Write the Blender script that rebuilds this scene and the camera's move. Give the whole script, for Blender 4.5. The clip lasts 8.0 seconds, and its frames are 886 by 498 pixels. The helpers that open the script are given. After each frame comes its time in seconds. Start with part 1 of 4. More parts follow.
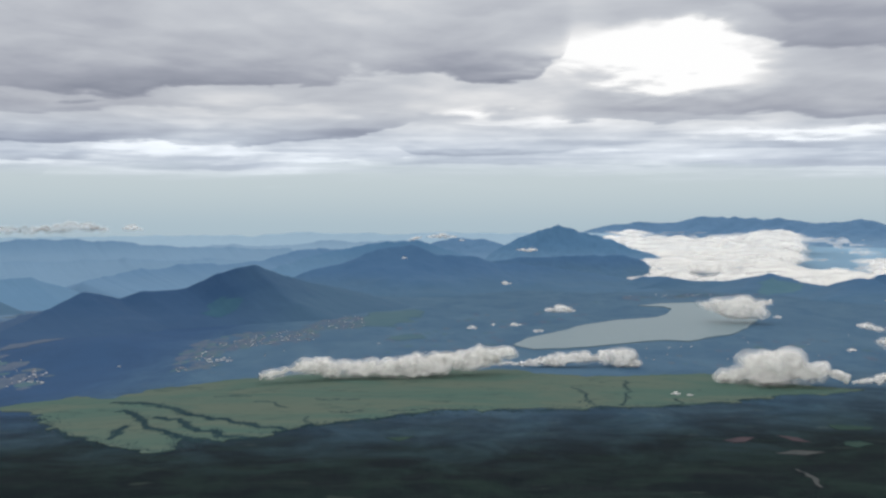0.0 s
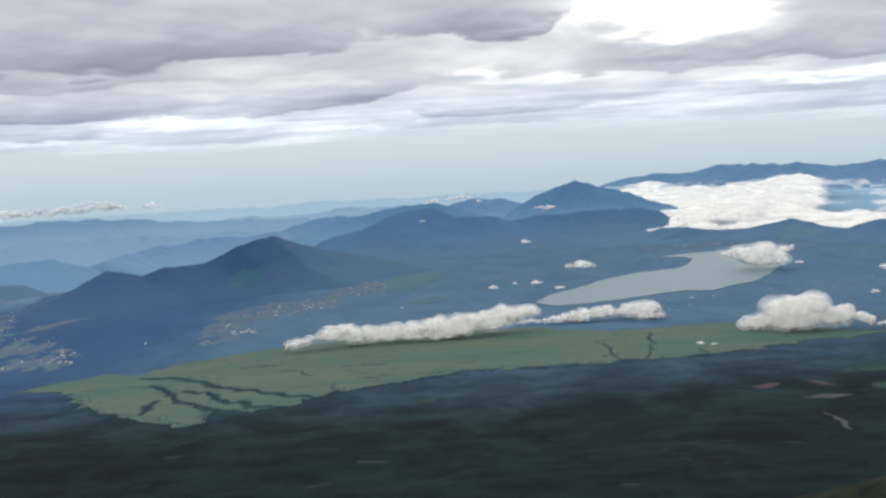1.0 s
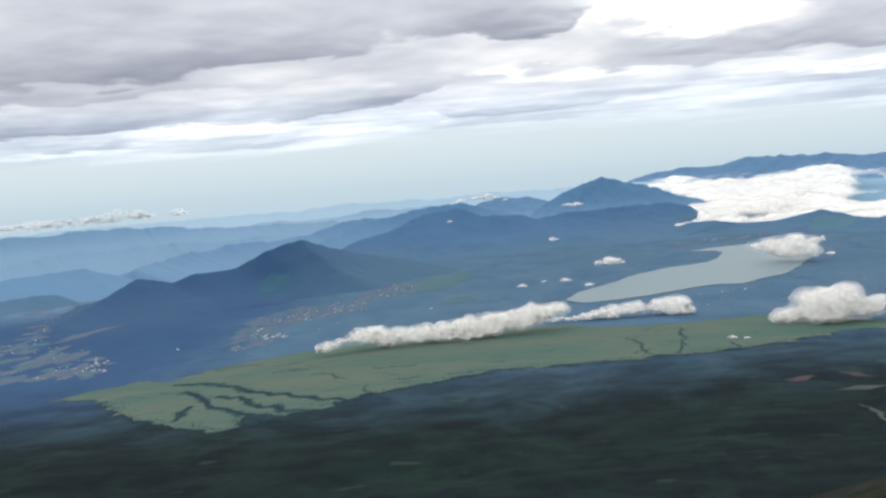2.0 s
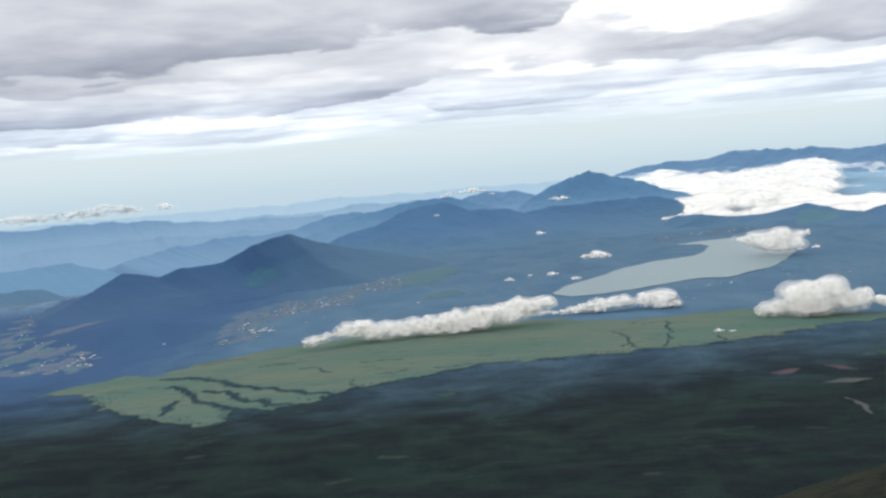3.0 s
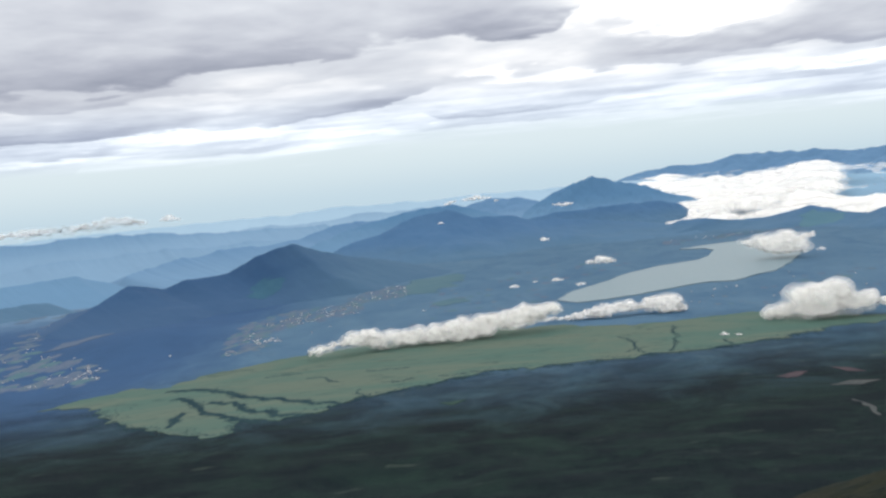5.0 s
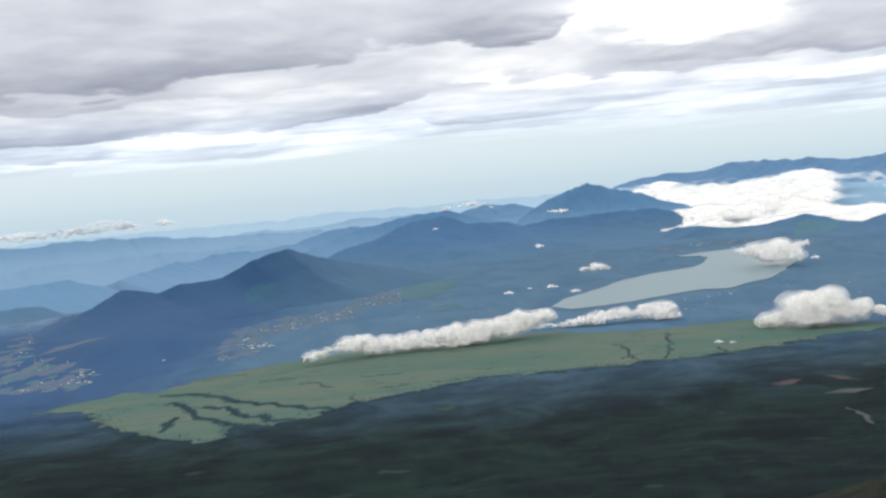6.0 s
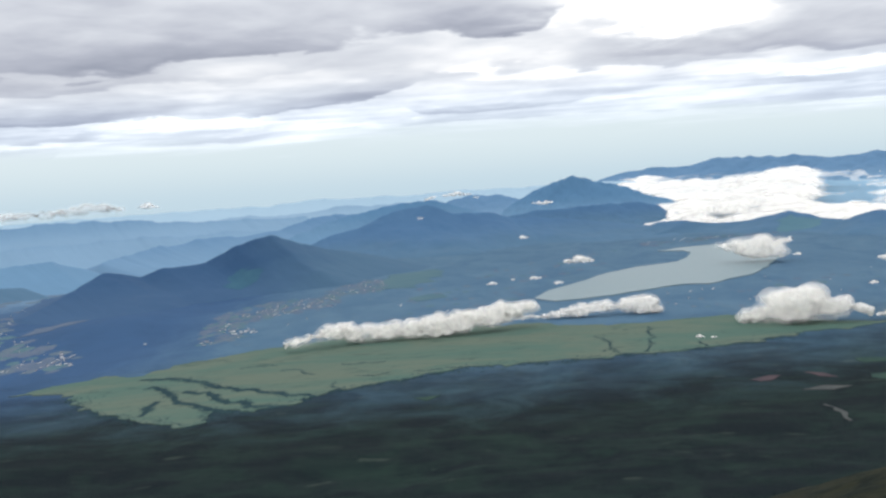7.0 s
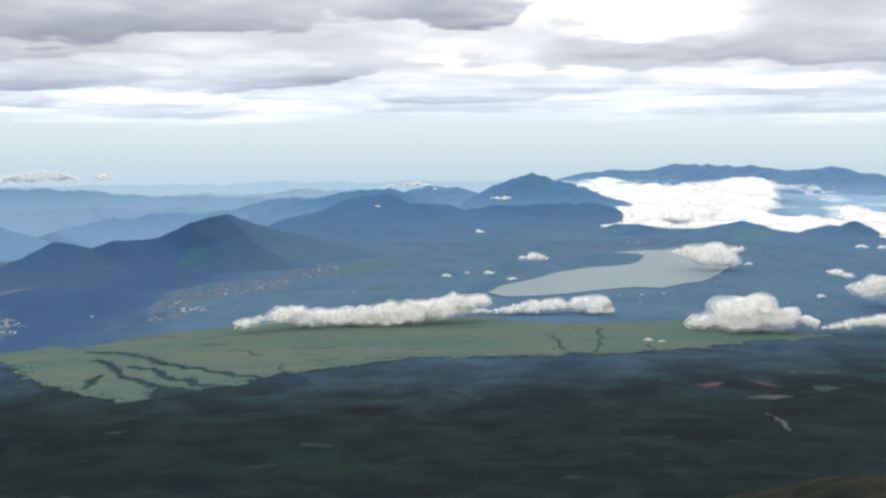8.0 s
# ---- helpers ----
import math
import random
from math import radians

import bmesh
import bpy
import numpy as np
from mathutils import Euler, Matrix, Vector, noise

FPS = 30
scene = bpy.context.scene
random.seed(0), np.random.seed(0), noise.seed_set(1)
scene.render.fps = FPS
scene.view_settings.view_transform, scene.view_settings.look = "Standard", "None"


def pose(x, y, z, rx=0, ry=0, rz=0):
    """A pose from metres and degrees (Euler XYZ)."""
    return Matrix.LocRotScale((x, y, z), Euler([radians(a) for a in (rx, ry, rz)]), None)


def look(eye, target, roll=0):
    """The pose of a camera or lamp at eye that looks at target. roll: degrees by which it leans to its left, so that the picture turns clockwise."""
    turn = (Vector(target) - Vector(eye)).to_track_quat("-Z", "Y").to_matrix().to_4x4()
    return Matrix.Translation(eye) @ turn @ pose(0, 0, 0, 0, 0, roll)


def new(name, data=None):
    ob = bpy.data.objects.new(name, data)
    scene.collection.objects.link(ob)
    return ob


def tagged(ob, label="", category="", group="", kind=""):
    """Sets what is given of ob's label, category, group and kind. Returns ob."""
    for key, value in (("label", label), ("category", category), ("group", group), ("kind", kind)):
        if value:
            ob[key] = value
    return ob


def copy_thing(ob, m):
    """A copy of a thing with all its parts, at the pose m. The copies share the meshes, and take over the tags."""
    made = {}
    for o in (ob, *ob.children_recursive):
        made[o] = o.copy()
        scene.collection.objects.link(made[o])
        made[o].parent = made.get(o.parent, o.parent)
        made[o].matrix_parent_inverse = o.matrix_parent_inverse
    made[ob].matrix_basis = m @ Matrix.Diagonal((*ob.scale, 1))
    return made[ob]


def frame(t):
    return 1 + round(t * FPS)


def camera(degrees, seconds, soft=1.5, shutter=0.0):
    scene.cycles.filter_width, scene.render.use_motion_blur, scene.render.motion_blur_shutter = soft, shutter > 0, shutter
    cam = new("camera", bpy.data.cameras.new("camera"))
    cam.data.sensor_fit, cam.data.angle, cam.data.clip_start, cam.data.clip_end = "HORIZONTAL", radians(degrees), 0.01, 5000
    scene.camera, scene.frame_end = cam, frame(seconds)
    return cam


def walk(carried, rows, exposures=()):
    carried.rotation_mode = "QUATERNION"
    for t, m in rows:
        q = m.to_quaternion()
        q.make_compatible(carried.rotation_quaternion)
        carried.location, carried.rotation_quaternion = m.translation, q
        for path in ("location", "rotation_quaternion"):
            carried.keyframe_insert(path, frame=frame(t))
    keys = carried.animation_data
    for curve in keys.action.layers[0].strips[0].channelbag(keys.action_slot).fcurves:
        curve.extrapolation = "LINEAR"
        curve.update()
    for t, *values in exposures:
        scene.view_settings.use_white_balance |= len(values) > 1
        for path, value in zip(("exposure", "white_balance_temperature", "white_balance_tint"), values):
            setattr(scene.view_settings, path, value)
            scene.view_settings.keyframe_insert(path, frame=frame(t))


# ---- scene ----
# The view reaches some ninety kilometres, so the whole land is built as a model at 1:20:
# one unit is twenty metres of land, and the lake's surface is z = 0.
EYE = (0, 0, 85)
cam = camera(44, 8.0, soft=2.6)
walk(cam, [
    (0.0, pose(*EYE, 88.00, -0.14, 1.37)),
    (0.1, pose(*EYE, 87.95, 0.11, 0.94)),
    (0.2, pose(*EYE, 87.33, 0.36, 1.07)),
    (0.3, pose(*EYE, 87.37, 0.60, 1.36)),
    (0.4, pose(*EYE, 87.04, 0.85, 1.28)),
    (0.5, pose(*EYE, 87.34, 1.10, 1.53)),
    (0.6, pose(*EYE, 87.16, 1.44, 1.40)),
    (0.7, pose(*EYE, 86.79, 1.78, 1.49)),
    (0.8, pose(*EYE, 87.10, 2.11, 1.24)),
    (0.9, pose(*EYE, 86.68, 2.45, 1.92)),
    (1.0, pose(*EYE, 86.03, 2.79, 2.19)),
    (1.1, pose(*EYE, 85.95, 3.00, 2.67)),
    (1.2, pose(*EYE, 85.81, 3.20, 3.58)),
    (2.3, pose(*EYE, 86.18, 4.45, 3.42)),
    (2.5, pose(*EYE, 86.04, 4.28, 3.24)),
    (3.0, pose(*EYE, 85.75, 4.31, 2.87)),
    (3.5, pose(*EYE, 86.58, 5.06, 3.34)),
    (4.0, pose(*EYE, 86.77, 4.97, 3.73)),
    (4.5, pose(*EYE, 86.55, 4.70, 3.42)),
    (5.0, pose(*EYE, 86.17, 5.20, 3.04)),
    (5.2, pose(*EYE, 86.12, 5.15, 2.85)),
    (6.3, pose(*EYE, 86.53, 4.60, 2.72)),
    (6.5, pose(*EYE, 86.45, 4.36, 2.54)),
    (7.0, pose(*EYE, 85.86, 3.58, 2.04)),
    (7.5, pose(*EYE, 85.43, 3.18, 2.45)),
    (7.6, pose(*EYE, 85.48, 2.95, 2.36)),
    (7.7, pose(*EYE, 85.47, 2.65, 2.27)),
    (7.8, pose(*EYE, 85.61, 2.00, 1.93)),
    (7.9, pose(*EYE, 85.60, 0.85, 0.55)),
    (8.0, pose(*EYE, 85.30, 0.00, 0.00)),
], exposures=[(0.0, -0.27), (0.6, -0.15), (1.2, 0.0), (3.5, 0.15), (8.0, 0.17)])


# ---- node helpers ----
class Nodes:
    """Short-hand for a node tree."""

    def __init__(self, tree):
        self.tree = tree
        tree.nodes.clear()

    def add(self, kind, **inputs):
        node = self.tree.nodes.new("ShaderNode" + kind)
        for key, value in inputs.items():
            self.put(node.inputs[int(key[1:]) if key[1:].isdigit() else key.replace("_", " ")], value)
        return node

    def put(self, socket, value):
        if isinstance(value, bpy.types.NodeSocket):
            self.tree.links.new(value, socket)
        elif isinstance(value, tuple) and len(value) == 3 and socket.type == "RGBA":
            socket.default_value = (*value, 1)
        else:
            socket.default_value = value

    def math(self, how, a, b=0.0, c=0.0):
        node = self.tree.nodes.new("ShaderNodeMath")
        node.operation = how
        for socket, value in zip(node.inputs, (a, b, c)):
            self.put(socket, value)
        return node.outputs[0]

    def total(self, *terms):
        out = terms[0]
        for term in terms[1:]:
            out = self.math("ADD", out, term)
        return out

    def step(self, value, low, high):
        node = self.tree.nodes.new("ShaderNodeMapRange")
        node.interpolation_type = "SMOOTHSTEP"
        for key, v in (("Value", value), ("From Min", low), ("From Max", high)):
            self.put(node.inputs[key], v)
        return node.outputs[0]

    def mix(self, fac, a, b):
        node = self.tree.nodes.new("ShaderNodeMix")
        node.data_type = "RGBA"
        for key, v in ((0, fac), (6, a), (7, b)):
            self.put(node.inputs[key], v)
        return node.outputs[2]

    def noise(self, vector, scale, detail=4.0, rough=0.55, warp=0.0):
        node = self.add("TexNoise", Vector=vector, Scale=scale, Detail=detail, Roughness=rough, Distortion=warp)
        return node.outputs["Fac"]

    def vec(self, x, y, z):
        return self.add("CombineXYZ", X=x, Y=y, Z=z).outputs[0]


# ---- sky: clear haze-white air low down, a broken deck of cloud above ----
SUN_AZ, SUN_EL = 14, 68
world = bpy.data.worlds.new("sky")
scene.world = world
world.use_nodes = True
n = Nodes(world.node_tree)
way = n.add("TexCoord").outputs["Generated"]
split = n.add("SeparateXYZ", Vector=way)
dx, dy, dz = split.outputs
flat = n.math("SQRT", n.total(n.math("MULTIPLY", dx, dx), n.math("MULTIPLY", dy, dy)))
el = n.math("DEGREES", n.math("ARCTAN2", dz, flat))
az = n.math("DEGREES", n.math("ARCTAN2", dx, dy))
# the deck is a level sheet overhead: its lumps crowd together towards the horizon
lift = n.math("ADD", n.math("MAXIMUM", dz, 0.0), 0.06)
deck_u, deck_v = n.math("MULTIPLY", n.math("DIVIDE", dx, lift), 1.3), n.math("DIVIDE", dy, lift)


def deck(shift):
    """Broad lumps and billows of the deck, looked up a little way towards the zenith."""
    v = n.math("SUBTRACT", deck_v, shift)
    lumps = n.noise(n.vec(deck_u, v, 0.0), 0.7, 5.0, 0.5, 0.25)
    billows = n.noise(n.vec(deck_u, v, 4.0), 2.0, 5.0, 0.52, 0.3)
    return lumps, billows


big, fine = deck(0.0)
big_up, fine_up = deck(0.22)
wisp = n.noise(n.vec(n.math("MULTIPLY", az, 0.05), n.math("MULTIPLY", el, 0.9), 0.3), 1.4, 6.0, 0.6, 0.4)
# the deck's banks, the farthest first: rows of azimuth, elevation of the flat underside's far edge, cover, thickness
LOW_SHEET = [(-23.3, 1.51, 0.90, 0.62), (-21.8, 1.59, 0.80, 0.62), (-21.0, 1.98, 0.50, 0.55), (-18.1, 1.94, 0.40, 0.50), (-14.2, 2.07, 0.70, 0.60), (-12.5, 1.97, 0.80, 0.62), (-10.5, 2.14, 0.60, 0.55), (-7.9, 2.21, 0.30, 0.42), (-5.3, 2.32, 0.50, 0.50), (-2.1, 2.45, 0.80, 0.66), (2.0, 2.39, 0.80, 0.66), (5.0, 2.48, 0.60, 0.60), (9.3, 2.26, 0.70, 0.60), (14.9, 2.19, 0.80, 0.62), (20.6, 2.19, 0.80, 0.62)]
LOW_BANKS = [(-23.3, 2.46, 0.90, 0.68), (-20.2, 2.47, 0.80, 0.66), (-18.1, 2.81, 0.10, 0.50), (-15.3, 2.77, 0.20, 0.50), (-12.0, 3.02, 0.50, 0.55), (-7.9, 3.06, 0.40, 0.55), (-3.9, 3.26, 0.50, 0.60), (-2.7, 2.86, 0.90, 0.74), (0.9, 2.83, 0.90, 0.74), (4.4, 3.03, 0.80, 0.66), (6.4, 3.26, 0.60, 0.60), (10.7, 3.06, 0.60, 0.60), (16.2, 3.16, 0.70, 0.60), (20.6, 2.98, 0.70, 0.62)]
LONG_BANKS = [(-23.3, 3.23, 1.00, 0.78), (-18.6, 3.36, 1.00, 0.78), (-16.4, 3.43, 0.90, 0.74), (-14.5, 3.15, 0.90, 0.70), (-12.0, 3.19, 0.90, 0.70), (-9.1, 3.57, 0.90, 0.72), (-6.2, 3.80, 1.00, 0.76), (-3.9, 4.25, 0.90, 0.70), (-2.7, 4.64, 0.60, 0.55), (0.6, 4.70, 0.50, 0.55), (3.8, 4.84, 0.50, 0.55), (5.5, 4.60, 0.90, 0.70), (9.3, 4.47, 0.90, 0.70), (13.5, 4.55, 0.80, 0.62), (15.6, 4.06, 0.30, 0.50), (18.3, 3.95, 0.20, 0.50), (19.1, 4.10, 0.70, 0.62), (20.6, 4.17, 0.70, 0.62)]
MID_BANKS = [(-23.3, 4.66, 0.90, 0.72), (-19.4, 4.90, 0.80, 0.68), (-15.9, 5.16, 0.80, 0.66), (-12.5, 4.81, 0.50, 0.60), (-9.1, 5.30, 0.60, 0.62), (-5.6, 5.63, 0.50, 0.58), (-2.1, 5.43, 0.30, 0.50), (1.4, 5.60, 0.20, 0.45), (3.8, 5.36, 0.50, 0.55), (7.3, 4.96, 0.80, 0.66), (10.7, 4.86, 0.90, 0.68), (14.8, 4.81, 0.90, 0.70), (20.5, 4.60, 0.90, 0.72)]
HEAVY_BANKS = [(-23.3, 5.61, 1.00, 0.80), (-20.7, 5.63, 1.00, 0.82), (-17.5, 5.62, 1.00, 0.84), (-14.2, 6.11, 1.00, 0.84), (-11.7, 6.12, 1.00, 0.82), (-7.9, 6.47, 0.90, 0.76), (-5.6, 7.19, 0.80, 0.70), (-3.3, 7.27, 0.90, 0.74), (-0.9, 6.76, 1.00, 0.82), (1.4, 6.44, 1.00, 0.84), (3.2, 6.72, 1.00, 0.80), (4.6, 7.60, 0.90, 0.72), (5.5, 9.06, 0.50, 0.50), (7.8, 9.58, 0.70, 0.60), (12.0, 9.31, 0.90, 0.66), (14.2, 8.81, 0.90, 0.70), (16.1, 8.19, 1.00, 0.78), (18.0, 8.11, 1.00, 0.78), (20.5, 8.51, 0.90, 0.74)]
HIGH_BANKS = [(-23.3, 8.41, 0.50, 0.62), (-18.0, 8.42, 0.60, 0.66), (-14.5, 8.84, 0.20, 0.50), (-9.7, 9.56, 0.20, 0.50), (-3.9, 10.23, 0.30, 0.50), (0.5, 9.96, 0.70, 0.66), (2.0, 10.09, 0.70, 0.64), (4.9, 10.76, 0.30, 0.50), (13.4, 10.22, 0.70, 0.68), (16.6, 9.25, 0.90, 0.74), (20.5, 9.31, 0.90, 0.70)]


def along(rows):
    """Elevation, cover and thickness of a bank's edge, by azimuth."""
    node = n.add("ValToRGB", Fac=n.math("DIVIDE", n.math("ADD", az, 26.0), 52.0))
    stops = node.color_ramp
    stops.interpolation = "EASE"
    while len(stops.elements) < len(rows):
        stops.elements.new(0.5)
    for stop, (a, e, cover, dark) in zip(stops.elements, rows):
        stop.position, stop.color = (a + 26) / 52, (e / 14, cover, dark, 1)
    parts = n.add("SeparateColor", Color=node.outputs[0]).outputs
    return n.math("MULTIPLY", parts[0], 14.0), parts[1], parts[2]


curl = n.math("ADD", n.math("MULTIPLY", n.math("SUBTRACT", fine, 0.5), 0.75), n.math("MULTIPLY", n.math("SUBTRACT", big, 0.5), 0.8))
thick = 0.46
for rows, span, wave in ((LOW_SHEET, 0.30, 0.5), (LOW_BANKS, 0.42, 0.7), (LONG_BANKS, 0.8, 1.0), (MID_BANKS, 2.4, 1.8), (HEAVY_BANKS, 2.0, 2.6), (HIGH_BANKS, 2.6, 3.0)):
    low_edge, cover, dark = along(rows)
    over = n.total(el, n.math("MULTIPLY", low_edge, -1.0), n.math("MULTIPLY", curl, wave))
    mask = n.math("MULTIPLY", n.step(over, -0.03 * wave - 0.01, 0.09 * wave + 0.03), cover)
    fade = n.math("EXPONENT", n.math("DIVIDE", n.math("MAXIMUM", over, 0.0), -span))
    bank = n.math("ADD", 0.50, n.math("MULTIPLY", n.math("SUBTRACT", dark, 0.50), fade))
    thick = n.math("ADD", thick, n.math("MULTIPLY", mask, n.math("SUBTRACT", bank, thick)))
# lit tops and shaded undersides of the billows
relief = n.total(n.math("MULTIPLY", n.math("SUBTRACT", big_up, big), 0.42), n.math("MULTIPLY", n.math("SUBTRACT", fine_up, fine), 0.16))
thick = n.total(thick, relief, n.math("MULTIPLY", n.math("SUBTRACT", big, 0.5), 0.36), n.math("MULTIPLY", n.math("SUBTRACT", fine, 0.5), 0.12))
thick = n.math("ADD", n.math("MULTIPLY", n.math("SUBTRACT", thick, 0.5), 1.35), 0.535)
# thin sheets seen edge-on low down
sheet = n.noise(n.vec(n.math("MULTIPLY", az, 0.055), n.math("MULTIPLY", el, 2.6), 5.0), 1.0, 6.0, 0.6, 0.35)
thick = n.math("ADD", thick, n.math("MULTIPLY", n.math("SUBTRACT", sheet, 0.5), n.math("MULTIPLY", n.math("SUBTRACT", 1.0, n.step(el, 3.0, 5.5)), 0.35)))
# where the sun burns through: azimuth, elevation, half widths in degrees, weight
for a, e, wa, we, weight in ((9.6, 8.0, 5.0, 1.2, -0.55), (11.5, 6.9, 3.6, 0.8, -0.35), (0.8, 5.1, 1.4, 0.3, -0.28), (17.2, 4.0, 5.5, 0.22, -0.26), (-15.4, 3.2, 4.6, 0.24, -0.16), (-20.8, 2.45, 3.8, 0.16, -0.14), (-6.8, 2.5, 4.2, 0.16, -0.16), (3.0, 4.6, 3.0, 0.2, -0.16), (-10.5, 2.9, 4.0, 0.18, -0.12), (8.5, 3.3, 6.0, 0.2, -0.10)):
    u = n.math("DIVIDE", n.total(az, n.math("MULTIPLY", curl, 10.0), -a), wa)
    v = n.math("DIVIDE", n.total(el, n.math("MULTIPLY", curl, 3.2 * math.sqrt(we)), -e), we)
    q = n.total(n.math("MULTIPLY", u, u), n.math("MULTIPLY", v, v))
    thick = n.math("ADD", thick, n.math("MULTIPLY", n.math("EXPONENT", n.math("MULTIPLY", n.math("POWER", q, 1.3), -0.9)), weight))
ramp = n.add("ValToRGB", Fac=thick)
cr = ramp.color_ramp
cr.elements[0].position, cr.elements[0].color = 0.33, (1.2, 1.2, 1.2, 1)
cr.elements[1].position, cr.elements[1].color = 1.05, (0.30, 0.325, 0.40, 1)
for where, col in ((0.46, (0.92, 0.93, 0.95)), (0.60, (0.67, 0.70, 0.755)), (0.80, (0.44, 0.465, 0.54))):
    cr.elements.new(where).color = (*col, 1)
air = n.add("TexSky")
air.sky_type = "NISHITA"
air.sun_disc, air.sun_elevation, air.sun_rotation, air.altitude, air.dust_density = False, radians(SUN_EL), radians(SUN_AZ), 2700, 2.0
low = n.mix(n.step(el, -1.2, 2.2), (0.49, 0.655, 0.78), (0.70, 0.79, 0.84))
blue = n.add("VectorMath", _0=air.outputs[0], _1=(0.08, 0.08, 0.08))
blue.operation = "MULTIPLY"
clear = n.mix(0.2, low, blue.outputs[0])
edge = n.step(n.math("ADD", el, n.math("MULTIPLY", n.math("SUBTRACT", wisp, 0.5), 2.6)), 1.35, 2.95)
cool = n.add("VectorMath", _0=ramp.outputs[0], _1=n.mix(n.math("SUBTRACT", 1.0, n.step(el, 2.8, 5.5)), (1, 1, 1), (0.93, 0.995, 1.07)))
cool.operation = "MULTIPLY"
colour = n.mix(edge, clear, cool.outputs[0])
back = n.add("Background", Color=colour, Strength=1.0)
n.tree.links.new(back.outputs[0], n.add("OutputWorld").inputs[0])

sun = new("sun", bpy.data.lights.new("sun", "SUN"))
sun.data.energy, sun.data.angle, sun.data.color = 2.35, radians(165), (1.0, 0.97, 0.93)
sun.matrix_world = look((math.sin(radians(SUN_AZ)) * 50, math.cos(radians(SUN_AZ)) * 50, 50 * math.tan(radians(SUN_EL))), (0, 0, 0))


# ---- materials ----
def material(name):
    m = bpy.data.materials.new(name)
    m.use_nodes = True
    return m, Nodes(m.node_tree)


def finish(n, colour, rough=0.9, bump=None, strength=0.5, distance=1.0, **more):
    b = n.add("BsdfPrincipled", Base_Color=colour, Roughness=rough, **more)
    if bump is not None:
        b.inputs["Normal"].default_value = (0, 0, 0)
        n.tree.links.new(n.add("Bump", Strength=strength, Distance=distance, Height=bump).outputs[0], b.inputs["Normal"])
    n.tree.links.new(b.outputs[0], n.add("OutputMaterial").inputs[0])
    return b


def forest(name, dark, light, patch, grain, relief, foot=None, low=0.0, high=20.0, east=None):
    """Forested slope: broad stands of differing trees, and a crown-sized grain; foot: valley haze painted in as a paler
    lower slope.
    """
    m, n = material(name)
    at = n.add("NewGeometry").outputs["Position"]
    stands = n.noise(at, patch, 5.0, 0.6, 0.4)
    crowns = n.noise(at, grain, 3.0, 0.6)
    fac = n.total(n.math("MULTIPLY", n.step(stands, 0.3, 0.7), 0.65), n.math("MULTIPLY", n.step(crowns, 0.25, 0.75), 0.35))
    colour = n.mix(fac, dark, light)
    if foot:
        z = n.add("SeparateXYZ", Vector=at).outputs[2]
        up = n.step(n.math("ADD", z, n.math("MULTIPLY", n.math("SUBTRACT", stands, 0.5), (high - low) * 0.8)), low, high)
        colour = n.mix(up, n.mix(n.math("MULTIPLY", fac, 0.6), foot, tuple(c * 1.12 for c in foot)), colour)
    # east: painted fade of the slope into the hazed plain's colour
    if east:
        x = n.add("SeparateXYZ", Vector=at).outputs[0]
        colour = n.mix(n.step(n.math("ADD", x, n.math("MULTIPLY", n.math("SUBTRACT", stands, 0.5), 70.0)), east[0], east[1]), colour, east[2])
    finish(n, colour, 0.9, crowns, 0.3, relief, Specular_IOR_Level=0.035)
    return m


# air haze is put into these base colours, bluer and paler with distance
HAZED_APRON = (0.030, 0.068, 0.139)
FOREST_NEAR = forest("hazed_near_forest", (0.027, 0.066, 0.137), (0.034, 0.077, 0.152), 0.02, 0.25, 0.8, (0.036, 0.077, 0.148), -4, 14, east=(-225, -105, (0.052, 0.104, 0.166)))
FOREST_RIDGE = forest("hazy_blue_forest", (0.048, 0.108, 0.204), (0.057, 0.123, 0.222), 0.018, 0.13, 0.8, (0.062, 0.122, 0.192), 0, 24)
FOREST_MID = forest("hazed_mid_forest", (0.070, 0.155, 0.265), (0.080, 0.170, 0.285), 0.012, 0.07, 1.0, (0.100, 0.190, 0.295), 4, 36)
FOREST_FAR = forest("hazed_far_forest", (0.088, 0.172, 0.285), (0.097, 0.186, 0.303), 0.006, 0.06, 1.5, (0.118, 0.207, 0.313), -20, 16)
FOREST_FAINT = forest("hazed_faint_forest", (0.112, 0.203, 0.312), (0.125, 0.219, 0.330), 0.004, 0.04, 1.5, (0.148, 0.243, 0.348), -25, 12)
FOREST_PALE = forest("hazed_pale_forest", (0.162, 0.260, 0.366), (0.175, 0.275, 0.381), 0.004, 0.04, 1.5, (0.195, 0.295, 0.395), -25, 10)
FOREST_HORIZON = forest("hazed_horizon_forest", (0.25, 0.36, 0.455), (0.265, 0.375, 0.47), 0.003, 0.03, 1.5)


